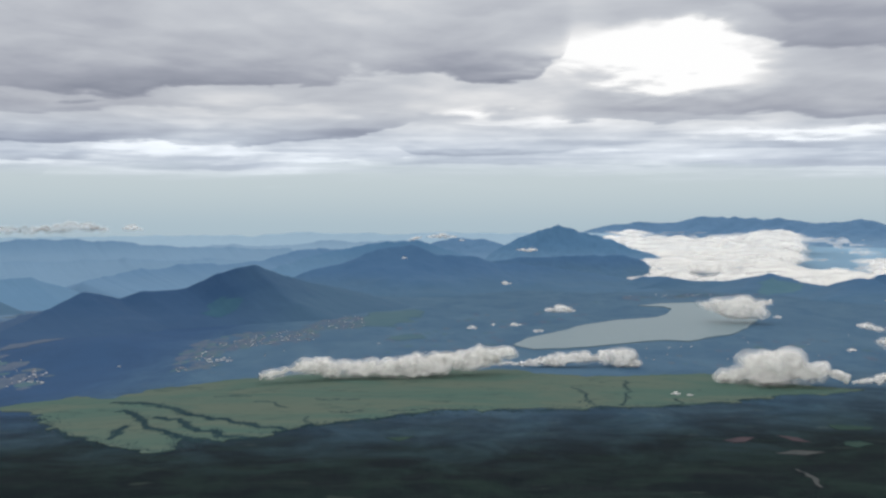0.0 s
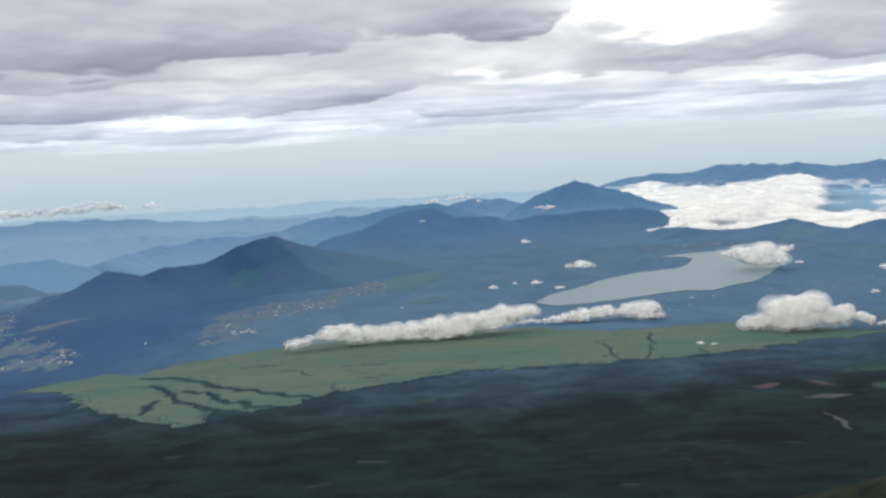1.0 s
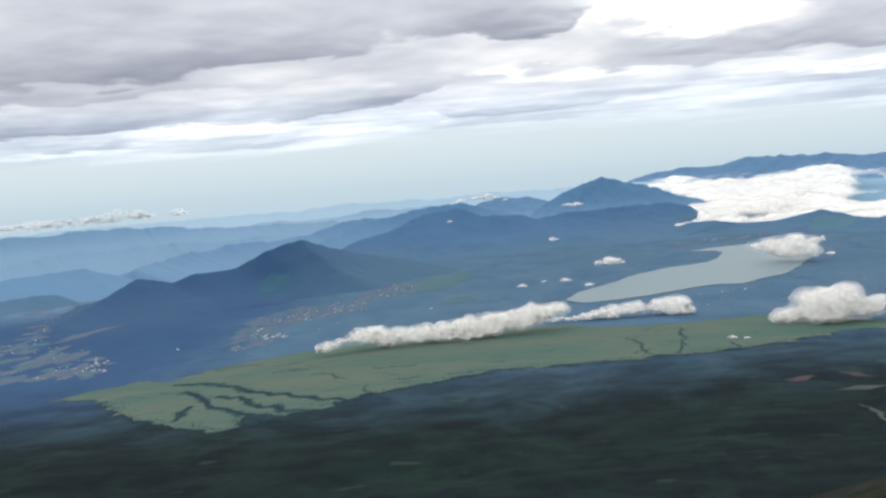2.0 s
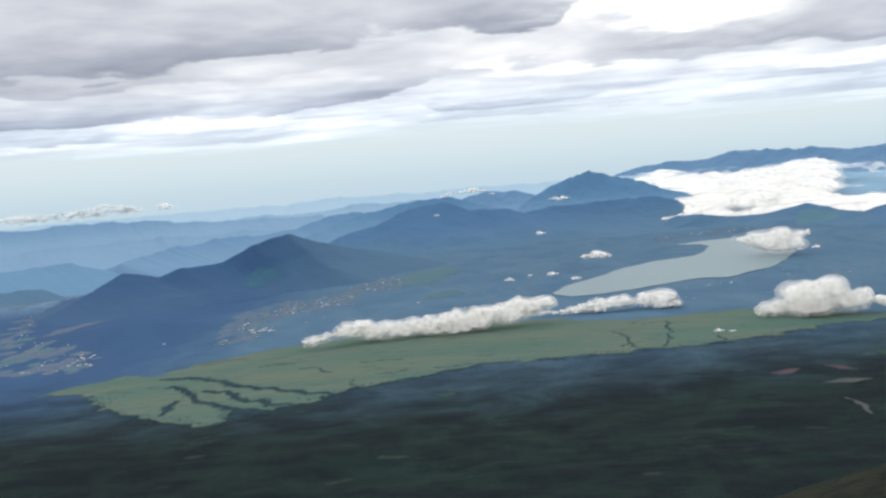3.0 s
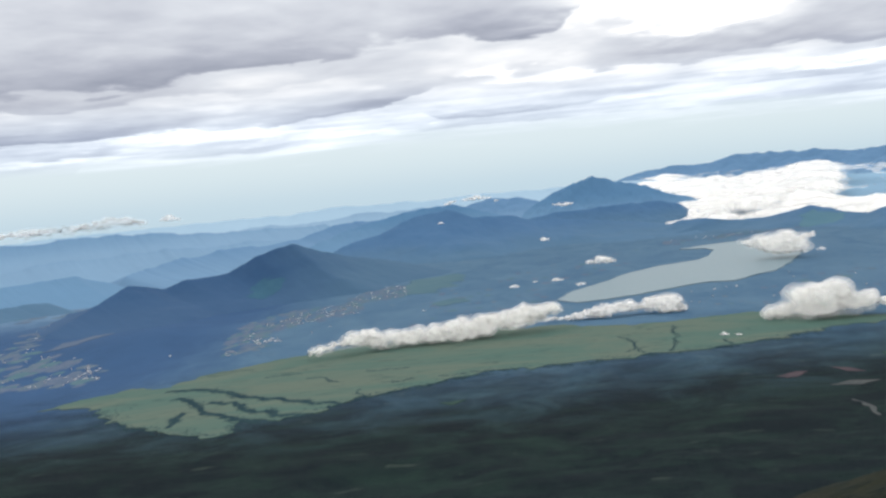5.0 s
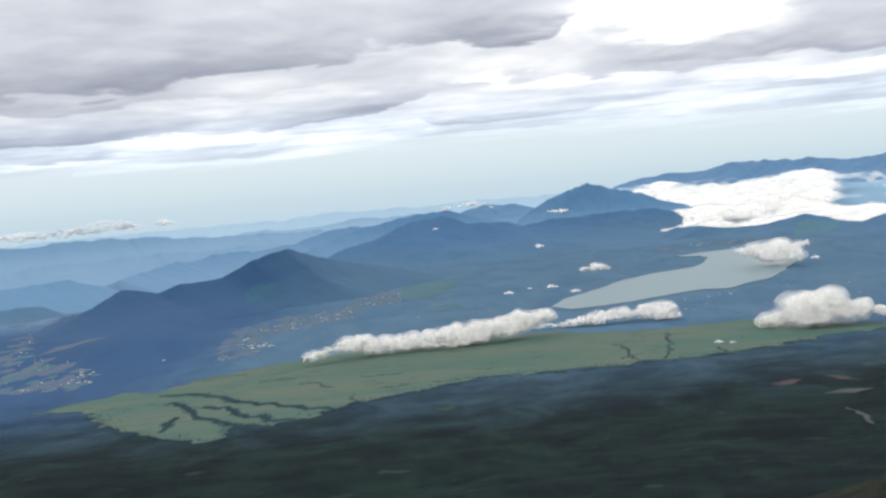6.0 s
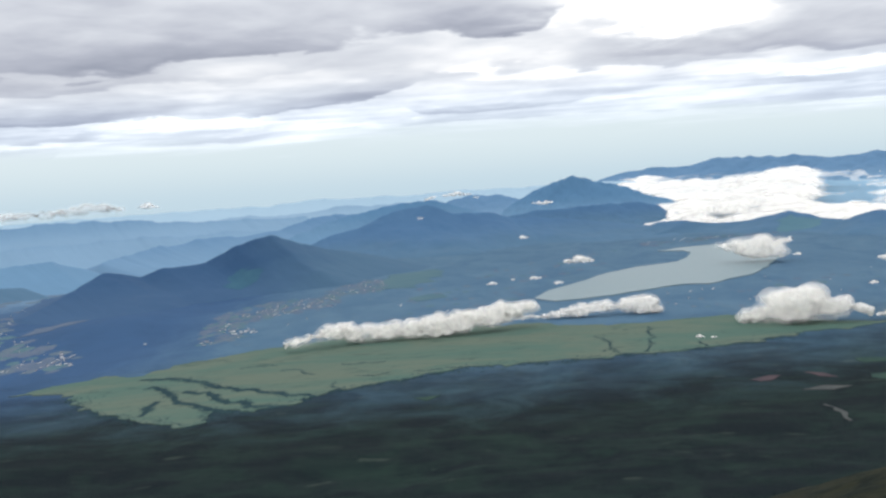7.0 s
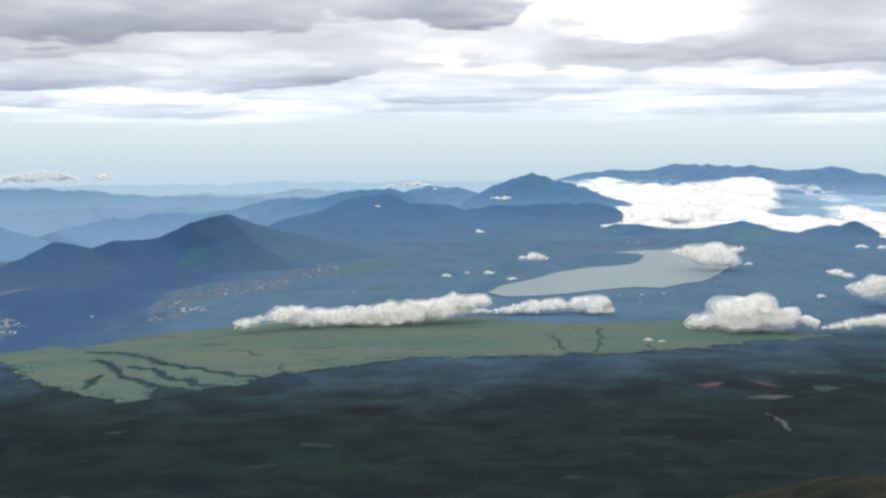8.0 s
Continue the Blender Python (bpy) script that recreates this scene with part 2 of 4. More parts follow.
def wood_tones(n, at):
    """Stands of dark conifers and paler broadleaf trees, drawn out along the slope's contours; and a crown-sized grain."""
    x, y, z = n.add("SeparateXYZ", Vector=at).outputs
    stands = n.noise(at, 0.035, 8.0, 0.68, 0.5)
    streak = n.noise(n.vec(n.math("MULTIPLY", x, 0.4), y, 0.0), 0.08, 7.0, 0.68, 0.3)
    crowns = n.noise(at, 1.1, 3.0, 0.65)
    fac = n.total(n.math("MULTIPLY", n.step(stands, 0.44, 0.62), 0.5), n.math("MULTIPLY", n.step(streak, 0.46, 0.64), 0.45), n.math("MULTIPLY", crowns, 0.1))
    fleck = n.step(n.noise(n.vec(n.math("MULTIPLY", x, 0.45), y, 7.0), 0.16, 3.0, 0.5, 0.3), 0.66, 0.74)
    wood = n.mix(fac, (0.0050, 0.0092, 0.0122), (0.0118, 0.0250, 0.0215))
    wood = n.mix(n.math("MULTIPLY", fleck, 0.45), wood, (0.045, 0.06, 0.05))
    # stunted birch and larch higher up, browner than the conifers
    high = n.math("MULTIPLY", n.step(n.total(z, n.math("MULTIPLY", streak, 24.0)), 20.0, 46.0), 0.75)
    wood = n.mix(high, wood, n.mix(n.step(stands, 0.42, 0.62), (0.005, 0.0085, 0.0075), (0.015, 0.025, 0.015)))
    # woods, fields and hamlets of the plain, with valley haze mixed into their colours
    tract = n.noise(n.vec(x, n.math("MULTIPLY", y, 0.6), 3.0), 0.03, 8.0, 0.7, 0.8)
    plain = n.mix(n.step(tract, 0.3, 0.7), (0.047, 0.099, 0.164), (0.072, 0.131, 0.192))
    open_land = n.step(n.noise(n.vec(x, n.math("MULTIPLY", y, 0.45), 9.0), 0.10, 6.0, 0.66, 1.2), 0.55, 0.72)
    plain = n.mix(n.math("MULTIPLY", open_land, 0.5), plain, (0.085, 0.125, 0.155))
    # the twin mountain's wooded apron reaches down to the moor, in the mountain's haze blue
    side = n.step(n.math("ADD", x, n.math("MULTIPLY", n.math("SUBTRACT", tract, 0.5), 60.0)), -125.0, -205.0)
    plain = n.mix(side, plain, n.mix(n.step(tract, 0.35, 0.65), HAZED_APRON, tuple(c * 1.12 for c in HAZED_APRON)))
    # painted haze: the slope's woods turn to the hazed plain colours with distance
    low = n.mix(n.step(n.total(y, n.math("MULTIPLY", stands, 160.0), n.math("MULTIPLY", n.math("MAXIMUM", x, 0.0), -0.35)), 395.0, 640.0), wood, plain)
    return low, tract, streak, crowns, (x, y, z)


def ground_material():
    m, n = material("hazed_wooded_plain")
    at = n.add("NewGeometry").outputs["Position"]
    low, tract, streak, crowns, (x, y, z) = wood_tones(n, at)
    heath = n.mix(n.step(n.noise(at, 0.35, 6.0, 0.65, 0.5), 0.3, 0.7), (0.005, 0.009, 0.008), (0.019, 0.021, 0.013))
    # haze painted into the ground: paler blue far off and in the left valley
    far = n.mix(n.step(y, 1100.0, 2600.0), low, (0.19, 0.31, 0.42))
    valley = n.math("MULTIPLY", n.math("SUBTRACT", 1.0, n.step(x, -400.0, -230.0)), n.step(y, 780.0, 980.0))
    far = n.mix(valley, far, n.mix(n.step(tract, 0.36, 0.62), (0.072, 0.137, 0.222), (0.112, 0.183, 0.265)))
    # above the tree line only heath and scree
    colour = n.mix(n.step(n.math("ADD", z, n.math("MULTIPLY", streak, 20.0)), 32.0, 54.0), far, heath)
    finish(n, colour, 0.95, crowns, 0.5, 0.6, Specular_IOR_Level=0.03)
    return m


def wood_material():
    m, n = material("dark_wood")
    low, tract, streak, crowns, _ = wood_tones(n, n.add("NewGeometry").outputs["Position"])
    finish(n, low, 0.95, crowns, 0.3, 0.3, Specular_IOR_Level=0.03)
    return m


def simple(name, dark, light, scale, rough=0.9, warp=0.4, bump=0.4):
    m, n = material(name)
    at = n.add("NewGeometry").outputs["Position"]
    a, b = n.noise(at, scale, 6.0, 0.62, warp), n.noise(at, scale * 9, 3.0, 0.6)
    fac = n.total(n.math("MULTIPLY", n.step(a, 0.3, 0.7), 0.7), n.math("MULTIPLY", b, 0.3))
    finish(n, n.mix(fac, dark, light), rough, b, bump, 0.5, Specular_IOR_Level=0.0)
    return m


def moor_material():
    m, n = material("moor_grass")
    at = n.add("NewGeometry").outputs["Position"]
    x, y, z = n.add("SeparateXYZ", Vector=at).outputs
    drawn = n.vec(n.math("MULTIPLY", x, 0.45), y, 0.0)
    broad, fine = n.noise(drawn, 0.03, 7.0, 0.66, 1.0), n.noise(at, 0.35, 4.0, 0.65, 0.5)
    scrub = n.step(n.noise(drawn, 0.09, 7.0, 0.7, 1.6), 0.54, 0.68)
    grass = n.mix(n.step(broad, 0.36, 0.64), (0.052, 0.103, 0.090), (0.088, 0.113, 0.092))
    grass = n.mix(n.math("MULTIPLY", fine, 0.45), grass, (0.067, 0.098, 0.072))
    finish(n, n.mix(n.math("MULTIPLY", scrub, 0.6), grass, (0.022, 0.045, 0.045)), 0.95, fine, 0.3, 0.3, Specular_IOR_Level=0.05)
    return m


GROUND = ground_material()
GRASS = moor_material()
WATER_M, n = material("lake_water")
finish(n, (0.135, 0.190, 0.215), 0.5, n.noise(n.add("NewGeometry").outputs["Position"], 0.5, 3.0), 0.3, 0.3, IOR=1.33, Specular_IOR_Level=0.13)


def cloud_material(name, thin, dense, scale=0.22, passing=0.5, low=0.35, high=0.65):
    """White vapour: scatters on and through, ragged and see-through where it is thin."""
    m, n = material(name)
    at = n.add("NewGeometry").outputs["Position"]
    puff = n.noise(at, scale, 5.0, 0.5, 0.6)
    dif = n.add("BsdfDiffuse", Color=(0.97, 0.965, 0.945), Roughness=1.0)
    tra = n.add("BsdfTranslucent", Color=(0.97, 0.965, 0.945))
    body = n.add("MixShader", _0=passing, _1=dif.outputs[0], _2=tra.outputs[0])
    fac = n.math("ADD", thin, n.math("MULTIPLY", n.step(puff, low, high), dense - thin))
    gap = n.add("MixShader", _0=fac, _1=n.add("BsdfTransparent").outputs[0], _2=body.outputs[0])
    n.tree.links.new(gap.outputs[0], n.add("OutputMaterial").inputs[0])
    return m


CLOUD_M = cloud_material("cloud", 0.66, 1.0, 0.12, 0.68, 0.3, 0.6)
FRINGE_M = cloud_material("cloud_fringe", 0.04, 0.30, 0.10, 0.5, 0.3, 0.7)
FAR_CLOUD_M = cloud_material("far_cloud", 0.08, 0.34, 0.004)
FAR_FRINGE_M = cloud_material("far_cloud_fringe", 0.0, 0.16, 0.004)
SEA_M = cloud_material("cloud_sea", 0.72, 1.0, 0.02, 0.25)
SEA_VEIL_M = cloud_material("cloud_sea_veil", 0.10, 0.42, 0.012, 0.3)
WOOD_EDGE = wood_material()
SCRUB = forest("gully_scrub", (0.016, 0.036, 0.047), (0.028, 0.055, 0.062), 0.06, 0.8, 0.4)
SOIL = simple("bare_red_soil", (0.045, 0.043, 0.052), (0.078, 0.060, 0.066), 0.2)
PALE = simple("pale_gravel", (0.048, 0.056, 0.060), (0.082, 0.086, 0.084), 0.2)
CLEAR = simple("cleared_grass", (0.024, 0.046, 0.044), (0.042, 0.068, 0.056), 0.2)
# haze blue is mixed into the base colours of fields, meadows and town ground
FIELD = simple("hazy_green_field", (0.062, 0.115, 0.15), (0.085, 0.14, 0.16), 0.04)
MEADOW = simple("hazed_meadow", (0.035, 0.088, 0.142), (0.045, 0.106, 0.152), 0.06)
HILL_MEADOW = simple("hazed_hill_meadow", (0.068, 0.138, 0.185), (0.085, 0.160, 0.200), 0.03)
PLOT = simple("hazed_plot", (0.076, 0.114, 0.156), (0.110, 0.138, 0.170), 0.12)
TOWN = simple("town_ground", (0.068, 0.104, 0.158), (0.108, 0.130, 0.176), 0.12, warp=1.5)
WALL = simple("light_wall", (0.40, 0.41, 0.43), (0.62, 0.62, 0.61), 0.3)
ROOF = simple("faded_roof", (0.16, 0.155, 0.185), (0.26, 0.24, 0.26), 0.3)
ROOF_B = simple("blue_grey_roof", (0.11, 0.14, 0.19), (0.19, 0.22, 0.27), 0.3)


# ---- mesh helpers ----
def smooth(a, b, v):
    v = np.clip((v - a) / (b - a), 0, 1)
    return v * v * (3 - 2 * v)


def lattice(x, y, seed):
    """Smooth value noise in -1..1 on numpy arrays."""
    i, j = np.floor(x), np.floor(y)
    u, v = x - i, y - j
    u, v = u * u * u * (u * (6 * u - 15) + 10), v * v * v * (v * (6 * v - 15) + 10)

    def rnd(a, b):
        s = np.sin(a * 127.1 + b * 311.7 + seed * 74.7) * 43758.5453
        return (s - np.floor(s)) * 2 - 1

    return (rnd(i, j) * (1 - u) + rnd(i + 1, j) * u) * (1 - v) + (rnd(i, j + 1) * (1 - u) + rnd(i + 1, j + 1) * u) * v


def fbm(x, y, seed, octaves=5, gain=0.5):
    out, a = 0, 1
    for k in range(octaves):
        out = out + a * lattice(x, y, seed + k)
        x, y, a = x * 2.03 + 3.1, y * 2.03 + 1.7, a * gain
    return out


def ridged(x, y, seed, octaves=4):
    out, a = 0, 0.5
    for k in range(octaves):
        out = out + a * (1 - np.abs(lattice(x, y, seed + k)) * 2)
        x, y, a = x * 2.1 + 5.3, y * 2.1 + 2.9, a * 0.5
    return out


def ground_z(x, y):
    r, az = np.hypot(x, y), np.degrees(np.arctan2(x, y))
    z = 4 + 80 * np.exp(-r / 95)
    z = z + (20 * smooth(-2, 7, az) + 6 * smooth(7, 24, az)) * np.exp(-(((r - 112) / 46) ** 2)) * smooth(80, 40, az)
    z = z - 3 * smooth(380, 680, r)
    z = z - 9 * smooth(-60, -260, x) * smooth(300, 560, y)
    z = z + 9 * np.exp(-(((x + 242) / 44) ** 2) - ((y - 700) / 72) ** 2)
    z = z - 20 * smooth(-150, -450, x) * smooth(900, 1300, y)
    return z - 30 * smooth(1150, 2300, r)


def ground_rough(x, y):
    r = np.hypot(x, y)
    slope = smooth(25, 90, r) * smooth(420, 250, r)
    return slope * (1.3 * fbm(x / 45, y / 45, 3) + 0.5 * ridged(x / 14, y / 14, 9))


def mesh_object(name, verts, faces, mat, parent=None, shade=True):
    me = bpy.data.meshes.new(name)
    me.from_pydata(np.asarray(verts, float).reshape(-1, 3).tolist(), [], faces)
    me.materials.append(mat)
    if shade:
        me.shade_smooth()
    ob = new(name, me)
    ob.parent = parent
    return ob


def grid_faces(rows, cols, wrap=False):
    out = []
    for i in range(rows - 1):
        for j in range(cols if wrap else cols - 1):
            k = (j + 1) % cols
            out.append((i * cols + j, i * cols + k, (i + 1) * cols + k, (i + 1) * cols + j))
    return out


# ---- the land: one sheet from under the camera to the horizon ----
AZ = np.radians(np.concatenate([np.arange(-180, -38, 4.0), np.arange(-38, 38, 0.16), np.arange(38, 180, 4.0)]))
RAD = np.concatenate([[0.01, 4, 9, 15, 22, 30], np.geomspace(38, 4900, 330)])
rr, aa = np.meshgrid(RAD, AZ, indexing="ij")
gx, gy = rr * np.sin(aa), rr * np.cos(aa)
gz = ground_z(gx, gy) + ground_rough(gx, gy)
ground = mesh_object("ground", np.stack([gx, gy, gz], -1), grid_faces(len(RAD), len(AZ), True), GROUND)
tagged(ground, "dark wooded volcano slope falling to a broad hazy plain", "ground", kind="structure")


def land(x, y):
    x, y = np.asarray(x, float), np.asarray(y, float)
    return ground_z(x, y) + ground_rough(x, y)


# ---- mountains: a crest line, flanks cut by spurs and gullies ----
def mountain(name, crest, width, mat, label, seed, along=260, across=44, rough=1.0, taper=0.05, crag=0.0):
    crest = np.array(crest, float)
    gap = np.concatenate([[0], np.cumsum(np.hypot(*np.diff(crest[:, :2], axis=0).T))])
    s = np.linspace(0, gap[-1], along)
    # rounded interpolation of the crest
    def line(k):
        v = np.interp(s, gap, crest[:, k])
        core = np.convolve(np.pad(v, 3, mode="edge"), np.array([1, 2, 3, 4, 3, 2, 1]) / 16, "valid")
        return 0.55 * core + 0.45 * v
    cx, cy, cz = line(0), line(1), line(2)
    cz = cz + crag * fbm(s / (width * 0.22), s * 0 + 0.5, seed + 17, 5, 0.6)
    base = ground_z(cx, cy) - 6
    tx, ty = crest[-1, :2] - crest[0, :2]
    size = math.hypot(tx, ty)
    tx, ty = tx / size, ty / size
    nx, ny = ty, -tx
    side = np.linspace(-1, 1, 2 * across + 1)
    side = np.sign(side) * np.abs(side) ** 1.25
    S, W = np.meshgrid(np.arange(along), side, indexing="ij")
    rise = np.maximum(cz - base, 1.0)[:, None]
    sway = width * 0.05 * fbm(s[:, None] / (width * 0.5) + 7 * np.sign(W), W * 2, seed + 5, 3) * np.abs(W)
    X = cx[:, None] + nx * W * width + tx * sway
    Y = cy[:, None] + ny * W * width + ty * sway
    fall = 1 - np.abs(W)
    shape = 0.66 * fall ** 2.4 + 0.34 * fall
    spur = ridged(s[:, None] / (width * 0.30) + 0.8 * W, W * 1.4 + 3 * np.sign(W), seed, 4) - 0.25
    cut = rise * 0.24 * rough * spur * np.sin(np.clip(fall, 0, 1) * math.pi) ** 0.8
    teeth = rise * 0.05 * rough * fbm(X / (width * 0.09), Y / (width * 0.09), seed + 2, 4)
    Z = base[:, None] + rise * shape + cut + teeth
    ends = smooth(0, taper, s / gap[-1])[:, None] * smooth(1, 1 - taper, s / gap[-1])[:, None]
    Z = base[:, None] - 2 + (Z - base[:, None] + 2) * ends
    ob = mesh_object(name, np.stack([X, Y, Z], -1), grid_faces(along, 2 * across + 1), mat)
    return tagged(ob, label, "mountain", "mountains round the lake basin", kind="structure")


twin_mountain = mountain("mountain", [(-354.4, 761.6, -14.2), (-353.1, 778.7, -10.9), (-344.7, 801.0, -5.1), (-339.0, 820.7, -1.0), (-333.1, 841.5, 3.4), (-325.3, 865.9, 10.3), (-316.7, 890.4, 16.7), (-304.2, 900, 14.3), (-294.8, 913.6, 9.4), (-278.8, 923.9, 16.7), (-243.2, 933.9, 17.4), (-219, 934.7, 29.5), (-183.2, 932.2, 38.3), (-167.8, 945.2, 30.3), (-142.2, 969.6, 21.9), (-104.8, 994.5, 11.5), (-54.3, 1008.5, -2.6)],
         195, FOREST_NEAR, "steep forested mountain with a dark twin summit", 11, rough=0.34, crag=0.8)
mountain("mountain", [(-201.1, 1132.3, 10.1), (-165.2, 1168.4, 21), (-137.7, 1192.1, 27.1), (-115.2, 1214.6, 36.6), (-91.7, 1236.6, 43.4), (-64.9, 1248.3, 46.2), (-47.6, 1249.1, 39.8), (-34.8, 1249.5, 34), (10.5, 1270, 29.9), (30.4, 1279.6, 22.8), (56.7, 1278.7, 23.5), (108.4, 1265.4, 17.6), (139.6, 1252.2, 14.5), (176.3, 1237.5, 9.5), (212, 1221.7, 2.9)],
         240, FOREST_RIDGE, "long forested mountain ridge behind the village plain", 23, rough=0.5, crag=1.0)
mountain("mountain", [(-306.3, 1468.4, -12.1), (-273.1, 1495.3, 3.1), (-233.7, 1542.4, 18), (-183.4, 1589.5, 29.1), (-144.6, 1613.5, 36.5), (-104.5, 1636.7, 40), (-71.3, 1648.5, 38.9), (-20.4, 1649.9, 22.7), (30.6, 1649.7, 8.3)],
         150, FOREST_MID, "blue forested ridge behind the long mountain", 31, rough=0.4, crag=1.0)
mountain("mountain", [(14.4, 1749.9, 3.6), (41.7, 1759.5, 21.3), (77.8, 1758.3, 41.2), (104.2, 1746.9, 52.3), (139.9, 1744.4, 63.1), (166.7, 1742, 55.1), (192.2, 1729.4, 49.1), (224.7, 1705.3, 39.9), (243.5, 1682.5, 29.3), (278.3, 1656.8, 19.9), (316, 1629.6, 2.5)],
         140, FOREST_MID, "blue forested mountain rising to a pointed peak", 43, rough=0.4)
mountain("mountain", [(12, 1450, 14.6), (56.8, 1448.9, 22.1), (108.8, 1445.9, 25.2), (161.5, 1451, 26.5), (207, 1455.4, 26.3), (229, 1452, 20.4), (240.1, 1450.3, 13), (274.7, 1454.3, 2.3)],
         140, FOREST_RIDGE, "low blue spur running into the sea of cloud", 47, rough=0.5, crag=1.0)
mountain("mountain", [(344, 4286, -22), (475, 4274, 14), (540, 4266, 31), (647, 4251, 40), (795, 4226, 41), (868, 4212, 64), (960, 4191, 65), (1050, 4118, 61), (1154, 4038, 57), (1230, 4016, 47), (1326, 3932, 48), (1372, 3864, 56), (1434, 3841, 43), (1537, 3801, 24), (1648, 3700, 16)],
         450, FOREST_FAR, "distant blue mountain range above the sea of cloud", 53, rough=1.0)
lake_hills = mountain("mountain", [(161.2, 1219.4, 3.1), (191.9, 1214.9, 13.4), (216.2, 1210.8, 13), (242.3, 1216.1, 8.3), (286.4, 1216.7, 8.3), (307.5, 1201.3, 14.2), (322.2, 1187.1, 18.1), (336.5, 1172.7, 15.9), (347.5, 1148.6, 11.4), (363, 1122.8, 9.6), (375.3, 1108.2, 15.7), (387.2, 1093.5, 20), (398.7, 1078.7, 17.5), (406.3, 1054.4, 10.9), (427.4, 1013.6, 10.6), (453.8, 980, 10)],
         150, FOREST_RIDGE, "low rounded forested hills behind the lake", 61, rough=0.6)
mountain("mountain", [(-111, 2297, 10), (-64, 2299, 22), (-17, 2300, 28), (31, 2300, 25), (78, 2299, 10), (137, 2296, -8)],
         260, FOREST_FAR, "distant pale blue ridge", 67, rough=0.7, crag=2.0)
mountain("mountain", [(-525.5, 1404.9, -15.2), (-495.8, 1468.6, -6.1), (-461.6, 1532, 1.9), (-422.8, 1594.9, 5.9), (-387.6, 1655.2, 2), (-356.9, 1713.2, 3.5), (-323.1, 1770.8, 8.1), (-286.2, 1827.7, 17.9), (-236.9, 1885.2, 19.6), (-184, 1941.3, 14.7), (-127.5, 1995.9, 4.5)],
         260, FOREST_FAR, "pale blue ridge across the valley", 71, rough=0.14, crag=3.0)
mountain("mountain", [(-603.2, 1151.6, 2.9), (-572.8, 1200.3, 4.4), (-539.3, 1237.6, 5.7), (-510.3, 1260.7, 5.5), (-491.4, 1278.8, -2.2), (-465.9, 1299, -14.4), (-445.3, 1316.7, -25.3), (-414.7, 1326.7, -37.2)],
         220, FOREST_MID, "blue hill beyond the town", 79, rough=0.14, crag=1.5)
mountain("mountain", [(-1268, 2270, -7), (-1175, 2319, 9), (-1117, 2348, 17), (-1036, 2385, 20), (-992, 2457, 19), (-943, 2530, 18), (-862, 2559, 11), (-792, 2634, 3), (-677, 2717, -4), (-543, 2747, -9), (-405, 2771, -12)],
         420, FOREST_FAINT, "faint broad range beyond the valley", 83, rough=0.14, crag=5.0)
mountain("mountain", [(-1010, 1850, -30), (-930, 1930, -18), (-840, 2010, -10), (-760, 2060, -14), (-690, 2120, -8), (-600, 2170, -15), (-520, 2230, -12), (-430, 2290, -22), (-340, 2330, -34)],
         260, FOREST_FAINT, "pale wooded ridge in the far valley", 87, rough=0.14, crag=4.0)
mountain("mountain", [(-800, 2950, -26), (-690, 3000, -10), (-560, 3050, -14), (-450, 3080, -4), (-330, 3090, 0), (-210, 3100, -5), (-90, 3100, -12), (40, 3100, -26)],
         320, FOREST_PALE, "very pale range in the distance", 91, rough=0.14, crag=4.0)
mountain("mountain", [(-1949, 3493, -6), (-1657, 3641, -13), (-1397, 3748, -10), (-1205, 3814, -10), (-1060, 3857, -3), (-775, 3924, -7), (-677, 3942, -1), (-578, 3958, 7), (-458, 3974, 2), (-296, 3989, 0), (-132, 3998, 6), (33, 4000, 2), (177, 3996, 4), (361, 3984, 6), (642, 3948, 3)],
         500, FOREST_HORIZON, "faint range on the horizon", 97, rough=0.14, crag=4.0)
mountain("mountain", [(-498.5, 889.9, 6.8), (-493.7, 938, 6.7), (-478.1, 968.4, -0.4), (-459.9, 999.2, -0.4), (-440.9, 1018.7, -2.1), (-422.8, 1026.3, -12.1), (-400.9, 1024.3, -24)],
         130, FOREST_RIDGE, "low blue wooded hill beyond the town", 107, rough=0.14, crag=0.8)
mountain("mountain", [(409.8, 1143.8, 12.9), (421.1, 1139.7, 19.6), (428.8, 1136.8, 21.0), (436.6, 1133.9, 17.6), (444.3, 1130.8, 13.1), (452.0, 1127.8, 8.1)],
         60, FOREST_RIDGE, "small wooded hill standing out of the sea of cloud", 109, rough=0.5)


from mathutils.bvhtree import BVHTree


# ---- lake, moor, clearings: slabs with soil thickness draped on the land ----
def ragged(outline, step, amount, seed):
    """A closed outline cut into short steps and shaken a little."""
    pts = np.array(outline, float)
    out = []
    for a, b in zip(pts, np.roll(pts, -1, 0)):
        k = max(1, int(np.hypot(*(b - a)) / step))
        out += [a + (b - a) * i / k for i in range(k)]
    out = np.array(out)
    out[:, 0] += amount * fbm(out[:, 0] / (step * 3), out[:, 1] / (step * 3), seed, 3)
    out[:, 1] += amount * fbm(out[:, 0] / (step * 3) + 9, out[:, 1] / (step * 3), seed + 4, 3)
    return out


def inside(px, py, poly):
    hit = np.zeros(px.shape, bool)
    x, y = poly[:, 0], poly[:, 1]
    for i in range(len(poly)):
        j = i - 1
        with np.errstate(divide="ignore", invalid="ignore"):
            hit ^= ((y[i] > py) != (y[j] > py)) & (px < (x[j] - x[i]) * (py - y[i]) / (y[j] - y[i]) + x[i])
    return hit


